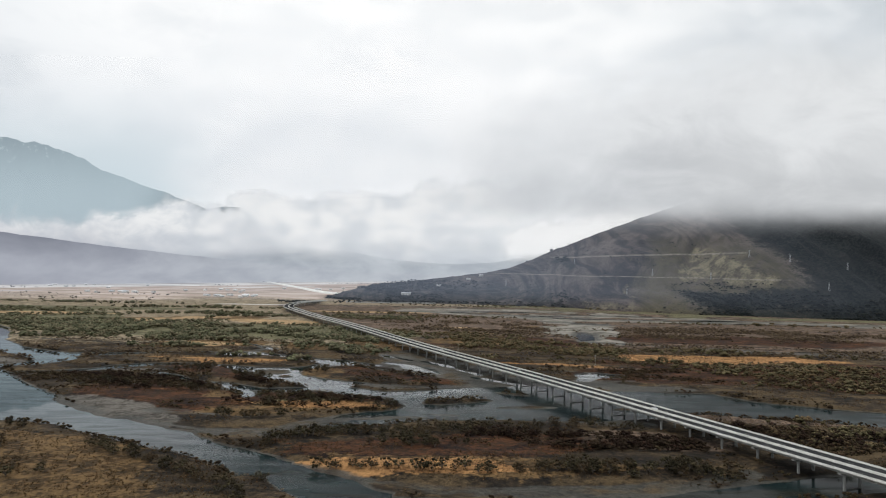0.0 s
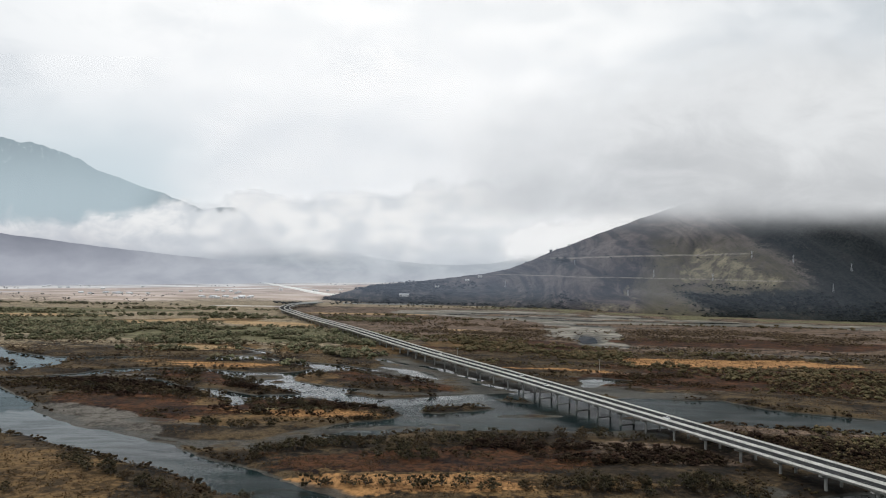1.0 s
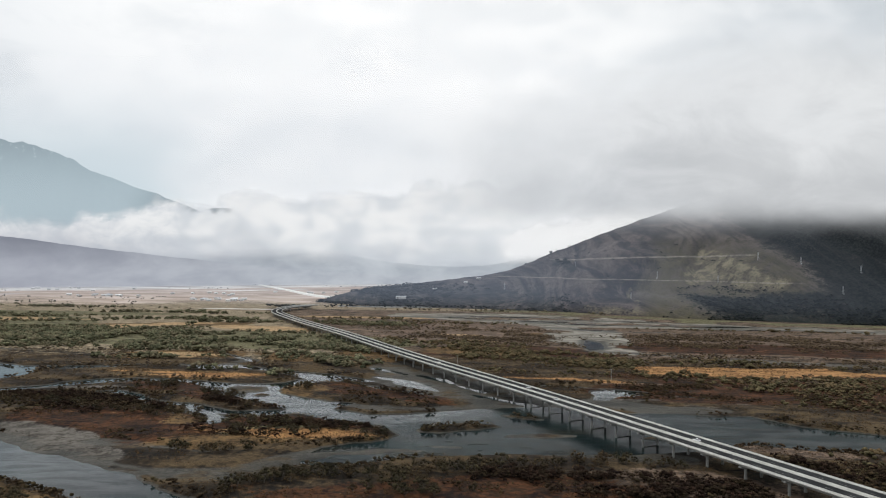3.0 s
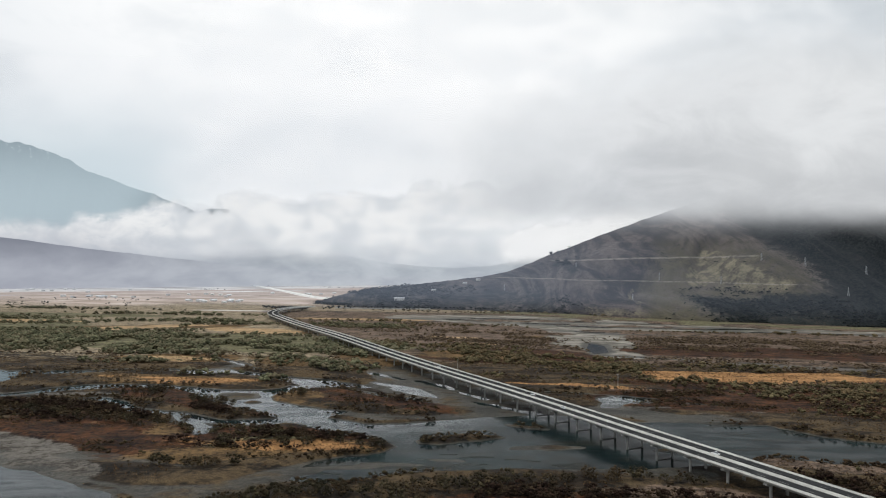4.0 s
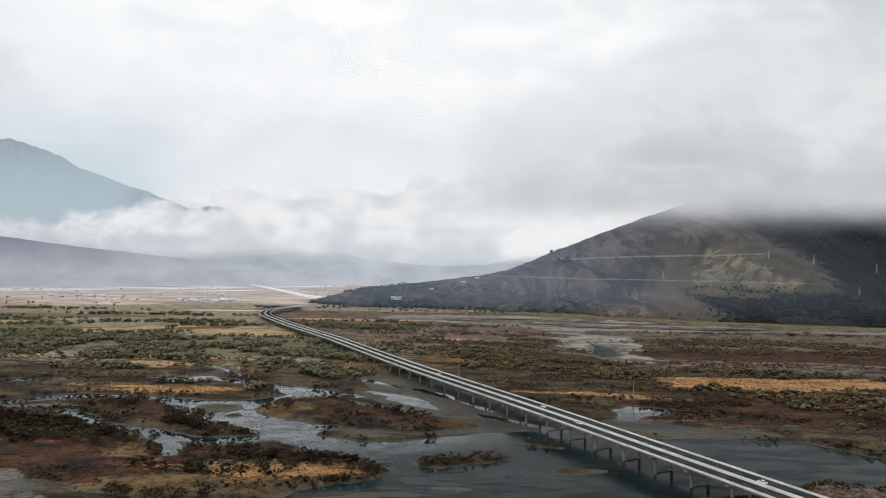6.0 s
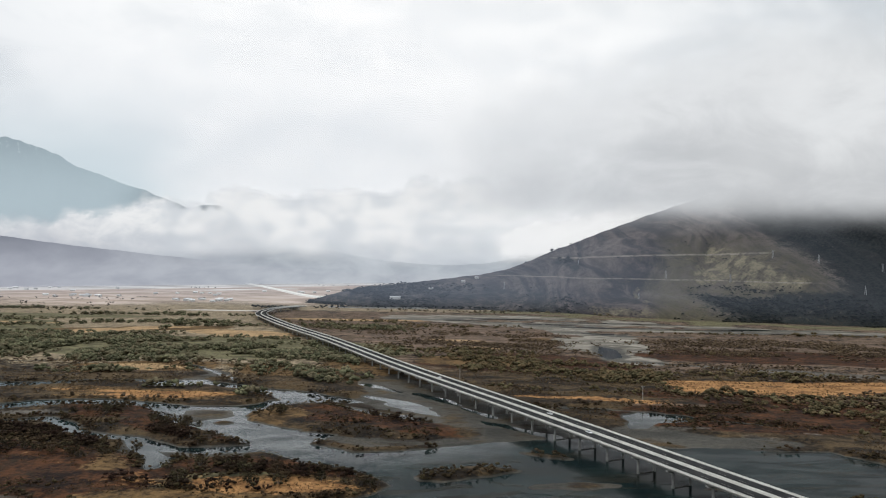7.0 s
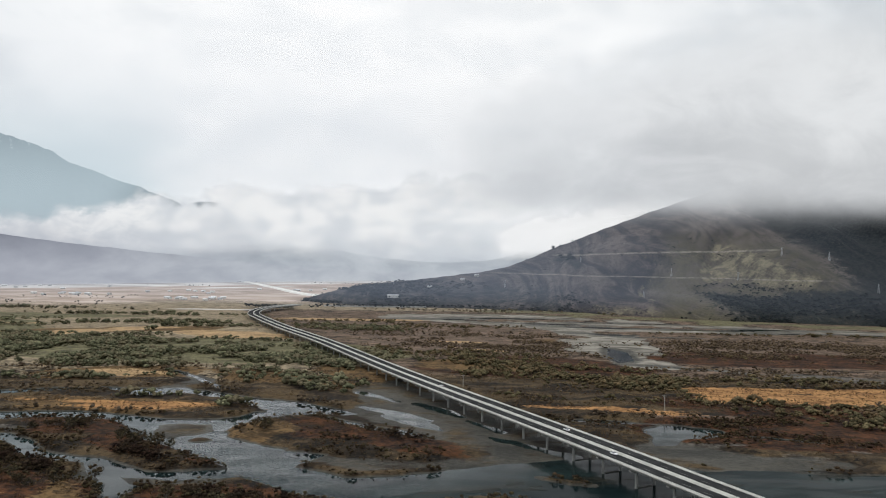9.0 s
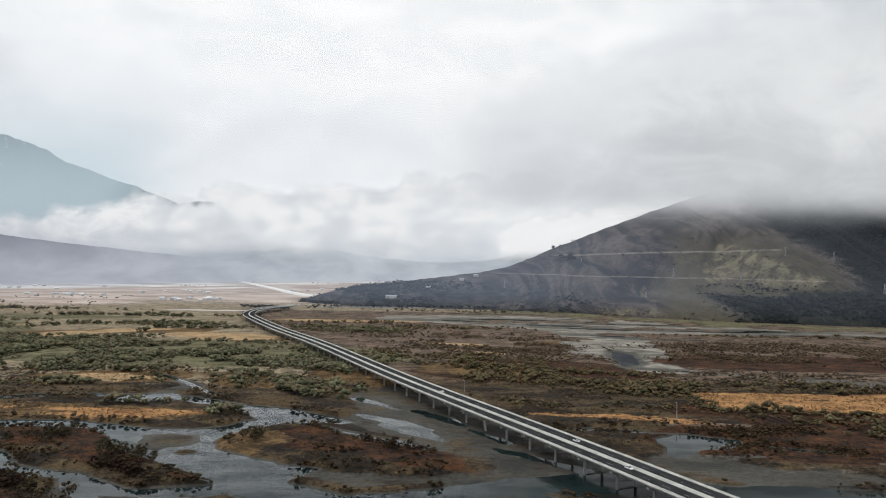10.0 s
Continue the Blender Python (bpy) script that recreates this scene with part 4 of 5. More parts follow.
bridge = tagged(new("bridge"), "long pale concrete motorway viaduct with white parapets on column piers", "bridge", kind="structure")
BEAMS = [(-9.8, -6.8), (-5.2, -2.2), (2.2, 5.2), (6.8, 9.8)]
nspan = int(LENGTH // SPAN)
for i in range(nspan):
    s0, s1 = i * SPAN + 0.03, (i + 1) * SPAN - 0.03
    slab = part("deck_slab", sweep("deck_slab", [(-HALF, DECK), (HALF, DECK), (HALF, DECK - 0.28), (HALF - 1.2, DECK - 0.42), (-HALF + 1.2, DECK - 0.42), (-HALF, DECK - 0.28)], s0, s1, CONCRETE), bridge)
    for a, b in BEAMS:
        part("girder", sweep("girder", [(a, DECK - 0.43), (b, DECK - 0.43), (b - 0.5, DECK - 1.75), (a + 0.5, DECK - 1.75)], s0, s1, CONCRETE, 3), slab)
    for e in (-1, 1):
        o = e * (HALF - 0.25)
        part("parapet", sweep("parapet",
             [(o - 0.28, DECK + 0.003), (o - 0.13, DECK + 0.45), (o - 0.12, DECK + 1.0), (o + 0.12, DECK + 1.0), (o + 0.13, DECK + 0.45), (o + 0.28, DECK + 0.003)], s0, s1, RAIL, 4), bridge)
        part("median_barrier", sweep("median_barrier", [(e * 0.75 - 0.26, DECK + 0.003), (e * 0.75 - 0.12, DECK + 0.4), (e * 0.75 - 0.11, DECK + 0.95), (e * 0.75 + 0.11, DECK + 0.95), (e * 0.75 + 0.12, DECK + 0.4), (e * 0.75 + 0.26, DECK + 0.003)], s0, s1, RAIL, 4), bridge)
        lo, hi = (1.02, 10.66) if e > 0 else (-10.66, -1.02)
        road = part("road_surface", sweep("road_surface", [(lo, DECK + 0.08), (hi, DECK + 0.08), (hi, DECK + 0.004), (lo, DECK + 0.004)], s0, s1, ASPHALT, 4), bridge)
        for o in (lo + 0.45, hi - 0.45):
            part("edge_line", sweep("edge_line", [(o - 0.1, DECK + 0.085), (o + 0.1, DECK + 0.085), (o + 0.1, DECK + 0.081), (o - 0.1, DECK + 0.081)], s0, s1, PAINT, 2), road)
        o = (lo + hi) / 2
        for d in (3.0, 15.5):
            part("lane_dash", sweep("lane_dash", [(o - 0.09, DECK + 0.085), (o + 0.09, DECK + 0.085), (o + 0.09, DECK + 0.081), (o - 0.09, DECK + 0.081)], s0 + d, s0 + d + 5, PAINT, 1), road)
for i in range(1, nspan):
    c, sd, tg = at_deck(i * SPAN)
    cap = part("pier_cap", oriented_box("pier_cap", c, sd, tg, -10.3, 10.3, -0.95, 0.95, DECK - 3.2, DECK - 1.76, PIER, 0.7), bridge)
    for o in (-6.0, 6.0):
        x, y = c + sd * o
        bed = float(height(np.array(x), np.array(y)))
        col = part("column", ring("column", x, y, 0.75, bed - 3, DECK - 3.2, PIER), cap)
    part("tie_beam", oriented_box("tie_beam", c, sd, tg, -5.0, 5.0, -0.5, 0.5, -0.6, 0.3, WET_PIER), cap)

# ---- the road past the bridge, and the far road ----


def road_bank(name, line, width, top, material, label):
    r = spline(line, 20.0)
    t = np.gradient(r[:, :2], axis=0)
    t /= np.linalg.norm(t, axis=1)[:, None]
    n = np.stack([t[:, 1], -t[:, 0]], -1)
    offs = [(-width * 0.5 - 5, -1.5), (-width / 2, top), (-0.8, top + 0.02), (-0.7, top + 0.7), (0.7, top + 0.7), (0.8, top + 0.02), (width / 2, top), (width * 0.5 + 5, -1.5)]
    X = np.stack([r[:, 0] + n[:, 0] * o for o, _ in offs])
    Y = np.stack([r[:, 1] + n[:, 1] * o for o, _ in offs])
    Z = np.stack([height(r[:, 0], r[:, 1]) * 0 + r[:, 2] + z for _, z in offs])
    return tagged(new(name, grid_mesh(name, X, Y, Z, material, False)), label, "road", kind="structure")


FAR_ROAD = mat_concrete("pale_far_road", (0.62, 0.61, 0.57), (0.80, 0.79, 0.75))
road_bank("far_road", [(-300, 2330, 4), (-410, 2469, 4), (-612, 2945, 5), (-831, 3437, 7), (-1114, 4033, 9), (-1380, 4623, 11)], 21, 5, FAR_ROAD, "bright pale motorway embankment crossing the far plain")
road_bank("retaining_wall", [(-250, 1885, 0), (-180, 1880, 0), (-80, 1885, 0), (20, 1892, 0)], 2, 5, PIER, "long grey retaining wall at the foot of the hill")


# ---- trees and scrub ----
rng = np.random.default_rng(7)


def tube(p0, p1, r0, r1, sides=5):
    """A tapered limb as arrays."""
    p0, p1 = np.array(p0, float), np.array(p1, float)
    d = (p1 - p0) / np.linalg.norm(p1 - p0)
    u = np.cross(d, (0.3, 0.9, 0.2))
    u /= np.linalg.norm(u)
    w = np.cross(d, u)
    a = np.arange(sides) * 2 * np.pi / sides
    c = np.cos(a)[:, None] * u + np.sin(a)[:, None] * w
    co = np.vstack([p0 + c * r0, p1 + c * r1])
    i = np.arange(sides)
    j = (i + 1) % sides
    return co, np.vstack([np.stack([i, j, j + sides], -1), np.stack([i, j + sides, i + sides], -1)])


def joined(pieces):
    cos, tris, n = [], [], 0
    for co, tri in pieces:
        cos.append(co)
        tris.append(tri + n)
        n += len(co)
    return np.vstack(cos), np.vstack(tris)


def ball_arrays(level):
    bm = bmesh.new()
    bmesh.ops.create_icosphere(bm, subdivisions=level, radius=1.0)
    bm.verts.ensure_lookup_table()
    co = np.array([v.co[:] for v in bm.verts])
    tri = np.array([[v.index for v in f.verts] for f in bm.faces])
    bm.free()
    return co, tri


LUMP = {1: ball_arrays(1), 2: ball_arrays(2)}


def tree_shape(seed, leaves, size, spread, low, limbs=6, level=2, fill=0.78):
    """A willow of height 1: limbs from a short trunk, and clumps of leaves at their ends. Gives the crown and the wood."""
    g = np.random.default_rng(seed)
    wood = [tube((0, 0, -0.06), (0.02, 0.0, 0.22), 0.035, 0.026, 6)]
    ends = []
    for i in range(limbs):
        a = 2 * np.pi * (i + g.uniform(-0.3, 0.3)) / limbs
        r, z = spread * g.uniform(0.25, 0.62), g.uniform(low + 0.18, 0.82)
        if i == 0:
            r, z = r * 0.3, 0.86
        e = np.array([math.cos(a) * r, math.sin(a) * r, z])
        m = e * 0.5 + np.array([0, 0, 0.06])
        wood += [tube((0, 0, 0.10 + 0.1 * g.random()), m, 0.022, 0.014, 4), tube(m, e, 0.014, 0.005, 4)]
        ends.append((e, g.uniform(0.2, 0.34) * (0.7 + spread * 0.5)))
    k = g.integers(0, len(ends), leaves)
    c = np.array([ends[i][0] for i in k])
    rad = np.array([ends[i][1] for i in k])
    d = g.normal(size=(leaves, 3))
    d /= np.linalg.norm(d, axis=1)[:, None]
    p = c + d * (rad * g.uniform(0.45, 1.05, leaves) ** 0.6)[:, None] * np.array([1, 1, 0.85])
    p[:, 2] = np.clip(p[:, 2], low + 0.03 * g.random(leaves), 1.05)
    s = size * g.uniform(0.6, 1.3, leaves)
    t = g.normal(size=(leaves, 3, 3))
    t /= np.linalg.norm(t, axis=2)[:, :, None]
    co = (p[:, None, :] + t * s[:, None, None]).reshape(-1, 3)
    crown = [(co, np.arange(leaves * 3).reshape(-1, 3))]
    # dense twig masses round each limb's end, uneven all over
    for e, r in ends if fill else ():
        b, tri = LUMP[level]
        rough = 1 + g.uniform(-0.28, 0.22, len(b))[:, None]
        m = b * rough * r * fill * np.array([1.1, 1.1, 0.9]) + e
        m[:, 2] = np.maximum(m[:, 2], low * 0.5)
        crown.append((m, tri))
    return joined(crown), joined(wood)


def scattered(shapes, P, scale, wide, name, material, label, category):
    """Many plants as one object: P places, each with a shape picked at random."""
    pick = rng.integers(0, len(shapes), len(P))
    turn = rng.uniform(0, 2 * np.pi, len(P))
    cos, tris, tint, n = [], [], [], 0
    for i, (co, tri) in enumerate(shapes):
        m = np.nonzero(pick == i)[0]
        if not len(m):
            continue
        c, s = np.cos(turn[m])[:, None], np.sin(turn[m])[:, None]
        sx = (scale[m] * wide[m])[:, None]
        x = (co[None, :, 0] * c - co[None, :, 1] * s) * sx + P[m, 0:1]
        y = (co[None, :, 0] * s + co[None, :, 1] * c) * sx + P[m, 1:2]
        z = co[None, :, 2] * scale[m][:, None] + P[m, 2:3]
        cos.append(np.stack([x, y, z], -1).reshape(-1, 3))
        tris.append((tri[None] + (np.arange(len(m)) * len(co))[:, None, None]).reshape(-1, 3) + n)
        tint.append(np.repeat(rng.random(len(m)), len(co)))
        n += len(m) * len(co)
    me = raw_mesh(name, np.vstack(cos), np.vstack(tris), material)
    at = me.attributes.new("tint", "FLOAT", "POINT")
    at.data.foreach_set("value", np.concatenate(tint).astype(np.float32))
    return tagged(new(name, me), label, category, kind="stuff")


def from_bridge(x, y):
    return to_line(x, y, [(a, b, 0) for a, b in DECK_LINE])


def in_blobs(blobs, per):
    """Places within ellipses, one for each per square metres, ragged at the rim."""
    out = []
    for b in blobs:
        n = int(math.pi * b[2] * b[3] / per * (b[5] if len(b) > 5 else 1))
        r, a = np.sqrt(rng.random(n)) * (1 + 0.12 * rng.normal(size=n)), rng.uniform(0, 2 * np.pi, n)
        u, v = r * np.cos(a) * b[2], r * np.sin(a) * b[3]
        c, s = math.cos(radians(b[4])), math.sin(radians(b[4]))
        out.append(np.stack([b[0] + u * c - v * s, b[1] + u * s + v * c], -1))
    return np.vstack(out)


def along(lines, gap, jitter):
    out = []
    for line in lines:
        p = spline(line, gap)
        out.append(p + rng.normal(size=p.shape) * jitter)
    return np.vstack(out)


def grounded(p, clear=2.5, bridge_gap=14.0, clump=0.0, clump_size=40.0, seed=3):
    """Keeps the places on dry land and clear of the bridge, and gives them heights."""
    ok = (shore(p[:, 0], p[:, 1]) > clear) & (from_bridge(p[:, 0], p[:, 1]) > bridge_gap)
    if clump:
        ok &= fbm(p[:, 0] * 0.7, p[:, 1] * 1.3, clump_size, 4, seed) > clump
    p = p[ok]
    return np.column_stack([p, height(p[:, 0], p[:, 1]) - 0.1])


NEAR_SHAPES = [tree_shape(300 + i, 1700, 0.024, 0.9, 0.10, 13, 1, 0.36) for i in range(6)]
FAR_SHAPES = [tree_shape(320 + i, 80, 0.055, 1.05, 0.02, 5, 1, 0.88)[0] for i in range(8)]
BUSH_SHAPES = [tree_shape(380 + i, 190, 0.060, 1.15, 0.0, 6, 1, 0.55)[0] for i in range(6)]
SCRUB_SHAPES = [tree_shape(340 + i, 26, 0.085, 1.7, 0.0, 2, 1, 0.72)[0] for i in range(8)]
TUFT_SHAPES = [tree_shape(360 + i, 9, 0.26, 1.0, 0.0, 2, 1, 0)[0] for i in range(6)]

# trees that stand close enough to be told apart
TREE_ROWS = [[(-97, 384), (-90, 404), (-60, 416), (-20, 424), (50, 434), (100, 442), (150, 436)], [(-96, 390), (-70, 408), (-10, 416), (40, 425)],
             [(-330, 446), (-290, 433), (-252, 417)], [(-192, 378), (-158, 356), (-128, 334), (-98, 310), (-80, 294)], [(-70, 352), (-30, 346), (20, 342), (80, 343), (140, 352)], [(-150, 462), (-125, 458), (-98, 462)],
             [(-40, 500), (0, 503), (25, 500)], [(-300, 590), (-240, 560), (-180, 545)]]
near = np.vstack([along(TREE_ROWS, 6.0, 1.8), in_blobs([(-70, 332, 30, 14, -30), (148, 352, 22, 16, 0), (100, 345, 50, 10, 0), (-240, 350, 60, 30, -30, 0.25), (0, 398, 70, 14, 0, 0.35), (-150, 530, 40, 8, -25, 0.3), (-105, 503, 50, 10, -8, 0.3), (-170, 622, 40, 10, -36, 0.9), (-240, 655, 30, 12, -10, 0.7), (-100, 520, 40, 14, -10, 0.25), (-112, 655, 8, 12, 0, 1.2), (-190, 575, 40, 8, -30, 0.6), (-60, 515, 34, 12, -10, 0.25)], 70)])
near = grounded(near, 1.0)
near = near[rng.permutation(len(near))[:330]]
for i, (x, y, z) in enumerate(near):
    k = int(rng.integers(0, len(NEAR_SHAPES)))
    h = float(rng.uniform(3.6, 7.6))
    tree = tagged(new("willow_tree"), "bushy olive-brown willow with sparse spring foliage", "tree", "willows on the river flats")
    tree.location, tree.rotation_euler, tree.scale = (x, y, z), (0, 0, float(rng.uniform(0, 6.28))), (h * 1.0, h * 1.0, h * float(rng.uniform(0.85, 1.1)))
    if i < len(NEAR_SHAPES):
        NEAR_SHAPES[i] = (raw_mesh("crown", *NEAR_SHAPES[i][0], WILLOW), raw_mesh("trunk", *NEAR_SHAPES[i][1], BARK))
    k = k if i >= len(NEAR_SHAPES) else i
    part("crown", NEAR_SHAPES[k][0], tree)
    part("trunk", NEAR_SHAPES[k][1], tree)

GROVES = [(-330, 1045, 290, 80, -14), (-650, 1080, 300, 110, -6), (-165, 985, 125, 50, -32), (-470, 945, 150, 36, 0), (-75, 925, 34, 26, -40), (-424, 1320, 75, 9, 82), (-218, 756, 34, 5, 0, 1.2), (-150, 726, 20, 8, -15), (-305, 850, 75, 28, 0, 0.3), (-130, 842, 70, 32, -25, 0.35), (-90, 800, 40, 20, -30, 0.4), (-330, 905, 90, 14, 0),
          (-150, 880, 60, 12, -25, 0.7), (-330, 835, 60, 12, 0, 0.5), (-240, 1140, 90, 12, -10, 0.7), (-430, 1180, 60, 10, 20),
          (-900, 1350, 300, 110, 0, 0.4), (-470, 1380, 140, 20, 0, 0.7), (-360, 1330, 80, 14, 8), (-120, 1330, 110, 50, -20, 0.5), (-330, 1790, 70, 14, -5), (-560, 1560, 220, 24, 0, 0.4), (-1000, 1700, 300, 20, 0, 0.5)]
THICKETS = [(-110, 1400, 140, 110, -20, 0.3), (70, 1400, 120, 60, 0, 0.25), (20, 885, 50, 24, -30), (95, 905, 80, 50, -15), (165, 870, 75, 60, -20), (210, 830, 40, 40, -10), (60, 1000, 90, 50, -30, 0.6), (-20, 1040, 50, 40, -30, 0.6), (330, 700, 110, 12, -8, 0.9), (400, 655, 130, 22, -10, 0.8), (310, 735, 120, 7, -8, 0.9), (360, 850, 150, 12, -4, 0.6), (420, 815, 120, 10, -5, 0.6), (240, 760, 30, 20, -30, 0.8),
            (500, 700, 130, 40, -8, 0.9), (420, 600, 120, 30, -10, 0.8), (230, 745, 80, 8, -10, 0.5), (100, 760, 60, 10, -20, 0.5), (330, 1010, 60, 12, 0, 0.4), (640, 1290, 260, 14, -4, 0.5), (350, 405, 120, 34, -8, 0.8), (300, 450, 90, 8, -15, 0.6), (500, 1770, 620, 70, -4, 0.12)]
for blobs, per, top, paint, name, text in ((GROVES, 42, 8.4, GROVE, "willow_grove", "dense olive-green willow groves on the flood plain"), (THICKETS, 38, 6.0, THICKET, "willow_thicket", "olive-yellow willow thicket beside brown heath")):
    p = grounded(in_blobs(blobs, per), 3.0, 15.0, -0.24 if paint is GROVE else -0.15, 60, 7)
    cover = zones(p[:, 0], p[:, 1])
    p = p[(cover["field"] < 0.4) & (cover["orange"] < 0.5) & (cover["gravel"] < 0.5)]
    tall, broad = top * rng.uniform(0.34, 1.0, len(p)) * (0.75 + 0.35 * fbm(p[:, 0], p[:, 1], 45, 2, 77)) + 1.2 * (rng.random(len(p)) > 0.93), rng.uniform(0.9, 1.4, len(p))
    scattered(FAR_SHAPES, p, tall, broad, name, paint, text, "trees")

# dense dark bushes
BUSHES = [(60, 418, 42, 12, 0), (105, 402, 52, 20, 0), (-70, 522, 46, 12, -15), (-290, 608, 60, 14, -15), (-225, 587, 40, 8, -30), (-165, 600, 26, 7, -35), (150, 395, 40, 14, 0), (-260, 560, 40, 8, -20, 0.5), (-120, 500, 40, 6, -10, 0.6), (230, 425, 70, 22, -15, 0.7), (-20, 640, 26, 8, -40, 0.5), (-80, 610, 20, 4, -20, 0.6)]
p = grounded(in_blobs(BUSHES, 16), 1.5, 12.0, -0.3, 24, 9)
scattered(BUSH_SHAPES, p, rng.uniform(1.6, 4.6, len(p)), rng.uniform(0.9, 1.5, len(p)), "bush_thicket", MAROON, "dense dark maroon-brown bushes on the river islands", "bushes")

# low dark scrub
SCRUBS = [(20, 1180, 110, 200, 15, 0.45), (225, 430, 90, 30, -15, 1.2), (300, 420, 90, 30, -15, 1.2), (235, 400, 90, 42, -15, 1.1), (260, 372, 90, 20, 0, 0.8), (400, 620, 170, 40, -12, 0.9), (330, 690, 60, 12, -10), (-340, 600, 70, 20, -15, 1.3), (-285, 600, 70, 15, -20, 1.3), (-205, 575, 50, 9, -35, 1.2), (-250, 500, 60, 12, -35), (-170, 635, 30, 8, -40), (-120, 655, 10, 14, 0, 2), (-150, 722, 24, 6, -20, 1.5), (-240, 770, 60, 5, 0, 1.2), (130, 408, 46, 24, 0, 1.6), (60, 400, 50, 10, 0), (-215, 540, 80, 30, -20, 0.2), (-120, 505, 70, 14, -12, 1.2), (-90, 485, 70, 14, -5), (-330, 620, 90, 16, -10), (300, 470, 160, 16, -12), (30, 526, 30, 5, -3),
          (520, 1090, 270, 110, -4, 1.3), (120, 1165, 110, 110, 0, 1.0), (120, 1080, 140, 130, 0, 0.4), (240, 690, 130, 20, -8), (170, 640, 50, 14, -15, 0.7), (-20, 640, 60, 24, -30, 0.5), (-160, 612, 44, 14, -35, 0.7),
          (-280, 880, 110, 40, 0, 0.5), (-70, 890, 70, 40, -40, 0.5), (430, 640, 160, 60, -12, 0.5), (250, 720, 200, 90, -8, 0.5), (400, 860, 250, 60, -8, 0.7), (430, 690, 190, 60, -10, 0.8), (-215, 530, 100, 50, -20, 0.5), (-80, 530, 80, 22, -10, 0.9), (-35, 620, 50, 26, -25, 0.6), (-180, 620, 60, 24, -36, 0.6), (200, 300, 90, 60, 0, 0.6), (-420, 700, 80, 16, -10)]
p = grounded(in_blobs(SCRUBS, 10), 1.0, 11.0, 0.02, 34, 19)
# a ragged dark rim of scrub along the banks
rim = np.column_stack([rng.uniform(-520, 480, 90000), rng.uniform(280, 900, 90000)])
edge = shore(rim[:, 0], rim[:, 1])
rim = rim[(edge > 0.8) & (edge < 7) & (muddy(rim[:, 0], rim[:, 1]) < 0.35) & (gravelly(rim[:, 0], rim[:, 1]) < 0.35)]
rim = grounded(rim, 0.8, 12.0, -0.05, 30, 47)
open_land = zones(p[:, 0], p[:, 1])
p = p[(open_land["field"] < 0.4) & (open_land["orange"] < 0.5) & ((open_land["gold"] < 0.75) | (rng.random(len(p)) < 0.15)) & ((open_land["gravel"] < 0.6) | (rng.random(len(p)) < 0.2))]
p = np.vstack([p, rim])
# same scrub split by distance, the far band's lighter colour standing in for haze
for band, paint, grow, name, text in ((p[:, 1] <= 700, SCRUB, 1.0, "low_scrub", "low dark brown scrub along the river banks"), (p[:, 1] > 700, HEATHER, 1.35, "heather", "purple-brown heathery scrub over the flats")):
    q = p[band]
    q = q[rng.random(len(q)) < (1.0 if paint is SCRUB else 0.55)]
    scattered(SCRUB_SHAPES, q, (0.7 + 2.1 * rng.random(len(q)) ** 1.6) * grow, rng.uniform(0.9, 1.6, len(q)), name, paint, text, "bushes")

# tussocks of dry grass
p = np.column_stack([rng.uniform(-560, 480, 85000), 290 + 600 * rng.random(85000) ** 1.3])
p = grounded(p, 1.2, 9.0, -0.15, 26, 29)
p = p[muddy(p[:, 0], p[:, 1]) < 0.4]
p = p[gravelly(p[:, 0], p[:, 1]) < 0.4]
scattered(TUFT_SHAPES, p, rng.uniform(0.5, 1.7, len(p)), rng.uniform(0.8, 1.6, len(p)), "grass_tussock", TUFT, "dry grass tussocks and dead stalks", "grass")


# ---- things on the hill and the plain ----
def box_arrays(x0, x1, y0, y1, z0, z1):
    v = [(x, y, z) for z in (z0, z1) for x, y in ((x0, y0), (x1, y0), (x1, y1), (x0, y1))]
    return v, [(3, 2, 1, 0), (4, 5, 6, 7), (0, 1, 5, 4), (1, 2, 6, 5), (2, 3, 7, 6), (3, 0, 4, 7)]


def box_mesh(name, x0, x1, y0, y1, z0, z1, material):
    return mesh(name, *box_arrays(x0, x1, y0, y1, z0, z1), material)


def plain_mat(name, a, b, rough=0.8, scale=0.6):
    k = Mat(name)
    return k.set(k.mix(k.step(k.noise(scale, 4), 0.3, 0.7), a, b), rough=rough)


WHITEWASH = plain_mat("whitewashed_wall", (0.55, 0.53, 0.50), (0.75, 0.74, 0.71))
TIN = plain_mat("grey_tin_roof", (0.28, 0.29, 0.31), (0.42, 0.43, 0.45), 0.5)
SHEET = plain_mat("white_sheet_roof", (0.66, 0.67, 0.68), (0.80, 0.81, 0.82), 0.5)
TILE = plain_mat("red_brown_roof", (0.16, 0.07, 0.05), (0.26, 0.13, 0.09))
DARKPANE = plain_mat("dark_window_pane", (0.02, 0.025, 0.03), (0.05, 0.06, 0.07), 0.15)
STEEL = plain_mat("galvanised_steel", (0.26, 0.27, 0.28), (0.36, 0.37, 0.38), 0.5)
CARPAINT = plain_mat("white_car_paint", (0.72, 0.73, 0.74), (0.80, 0.81, 0.82), 0.25)
RUBBER = plain_mat("tyre_rubber", (0.015, 0.015, 0.015), (0.03, 0.03, 0.03), 0.9)


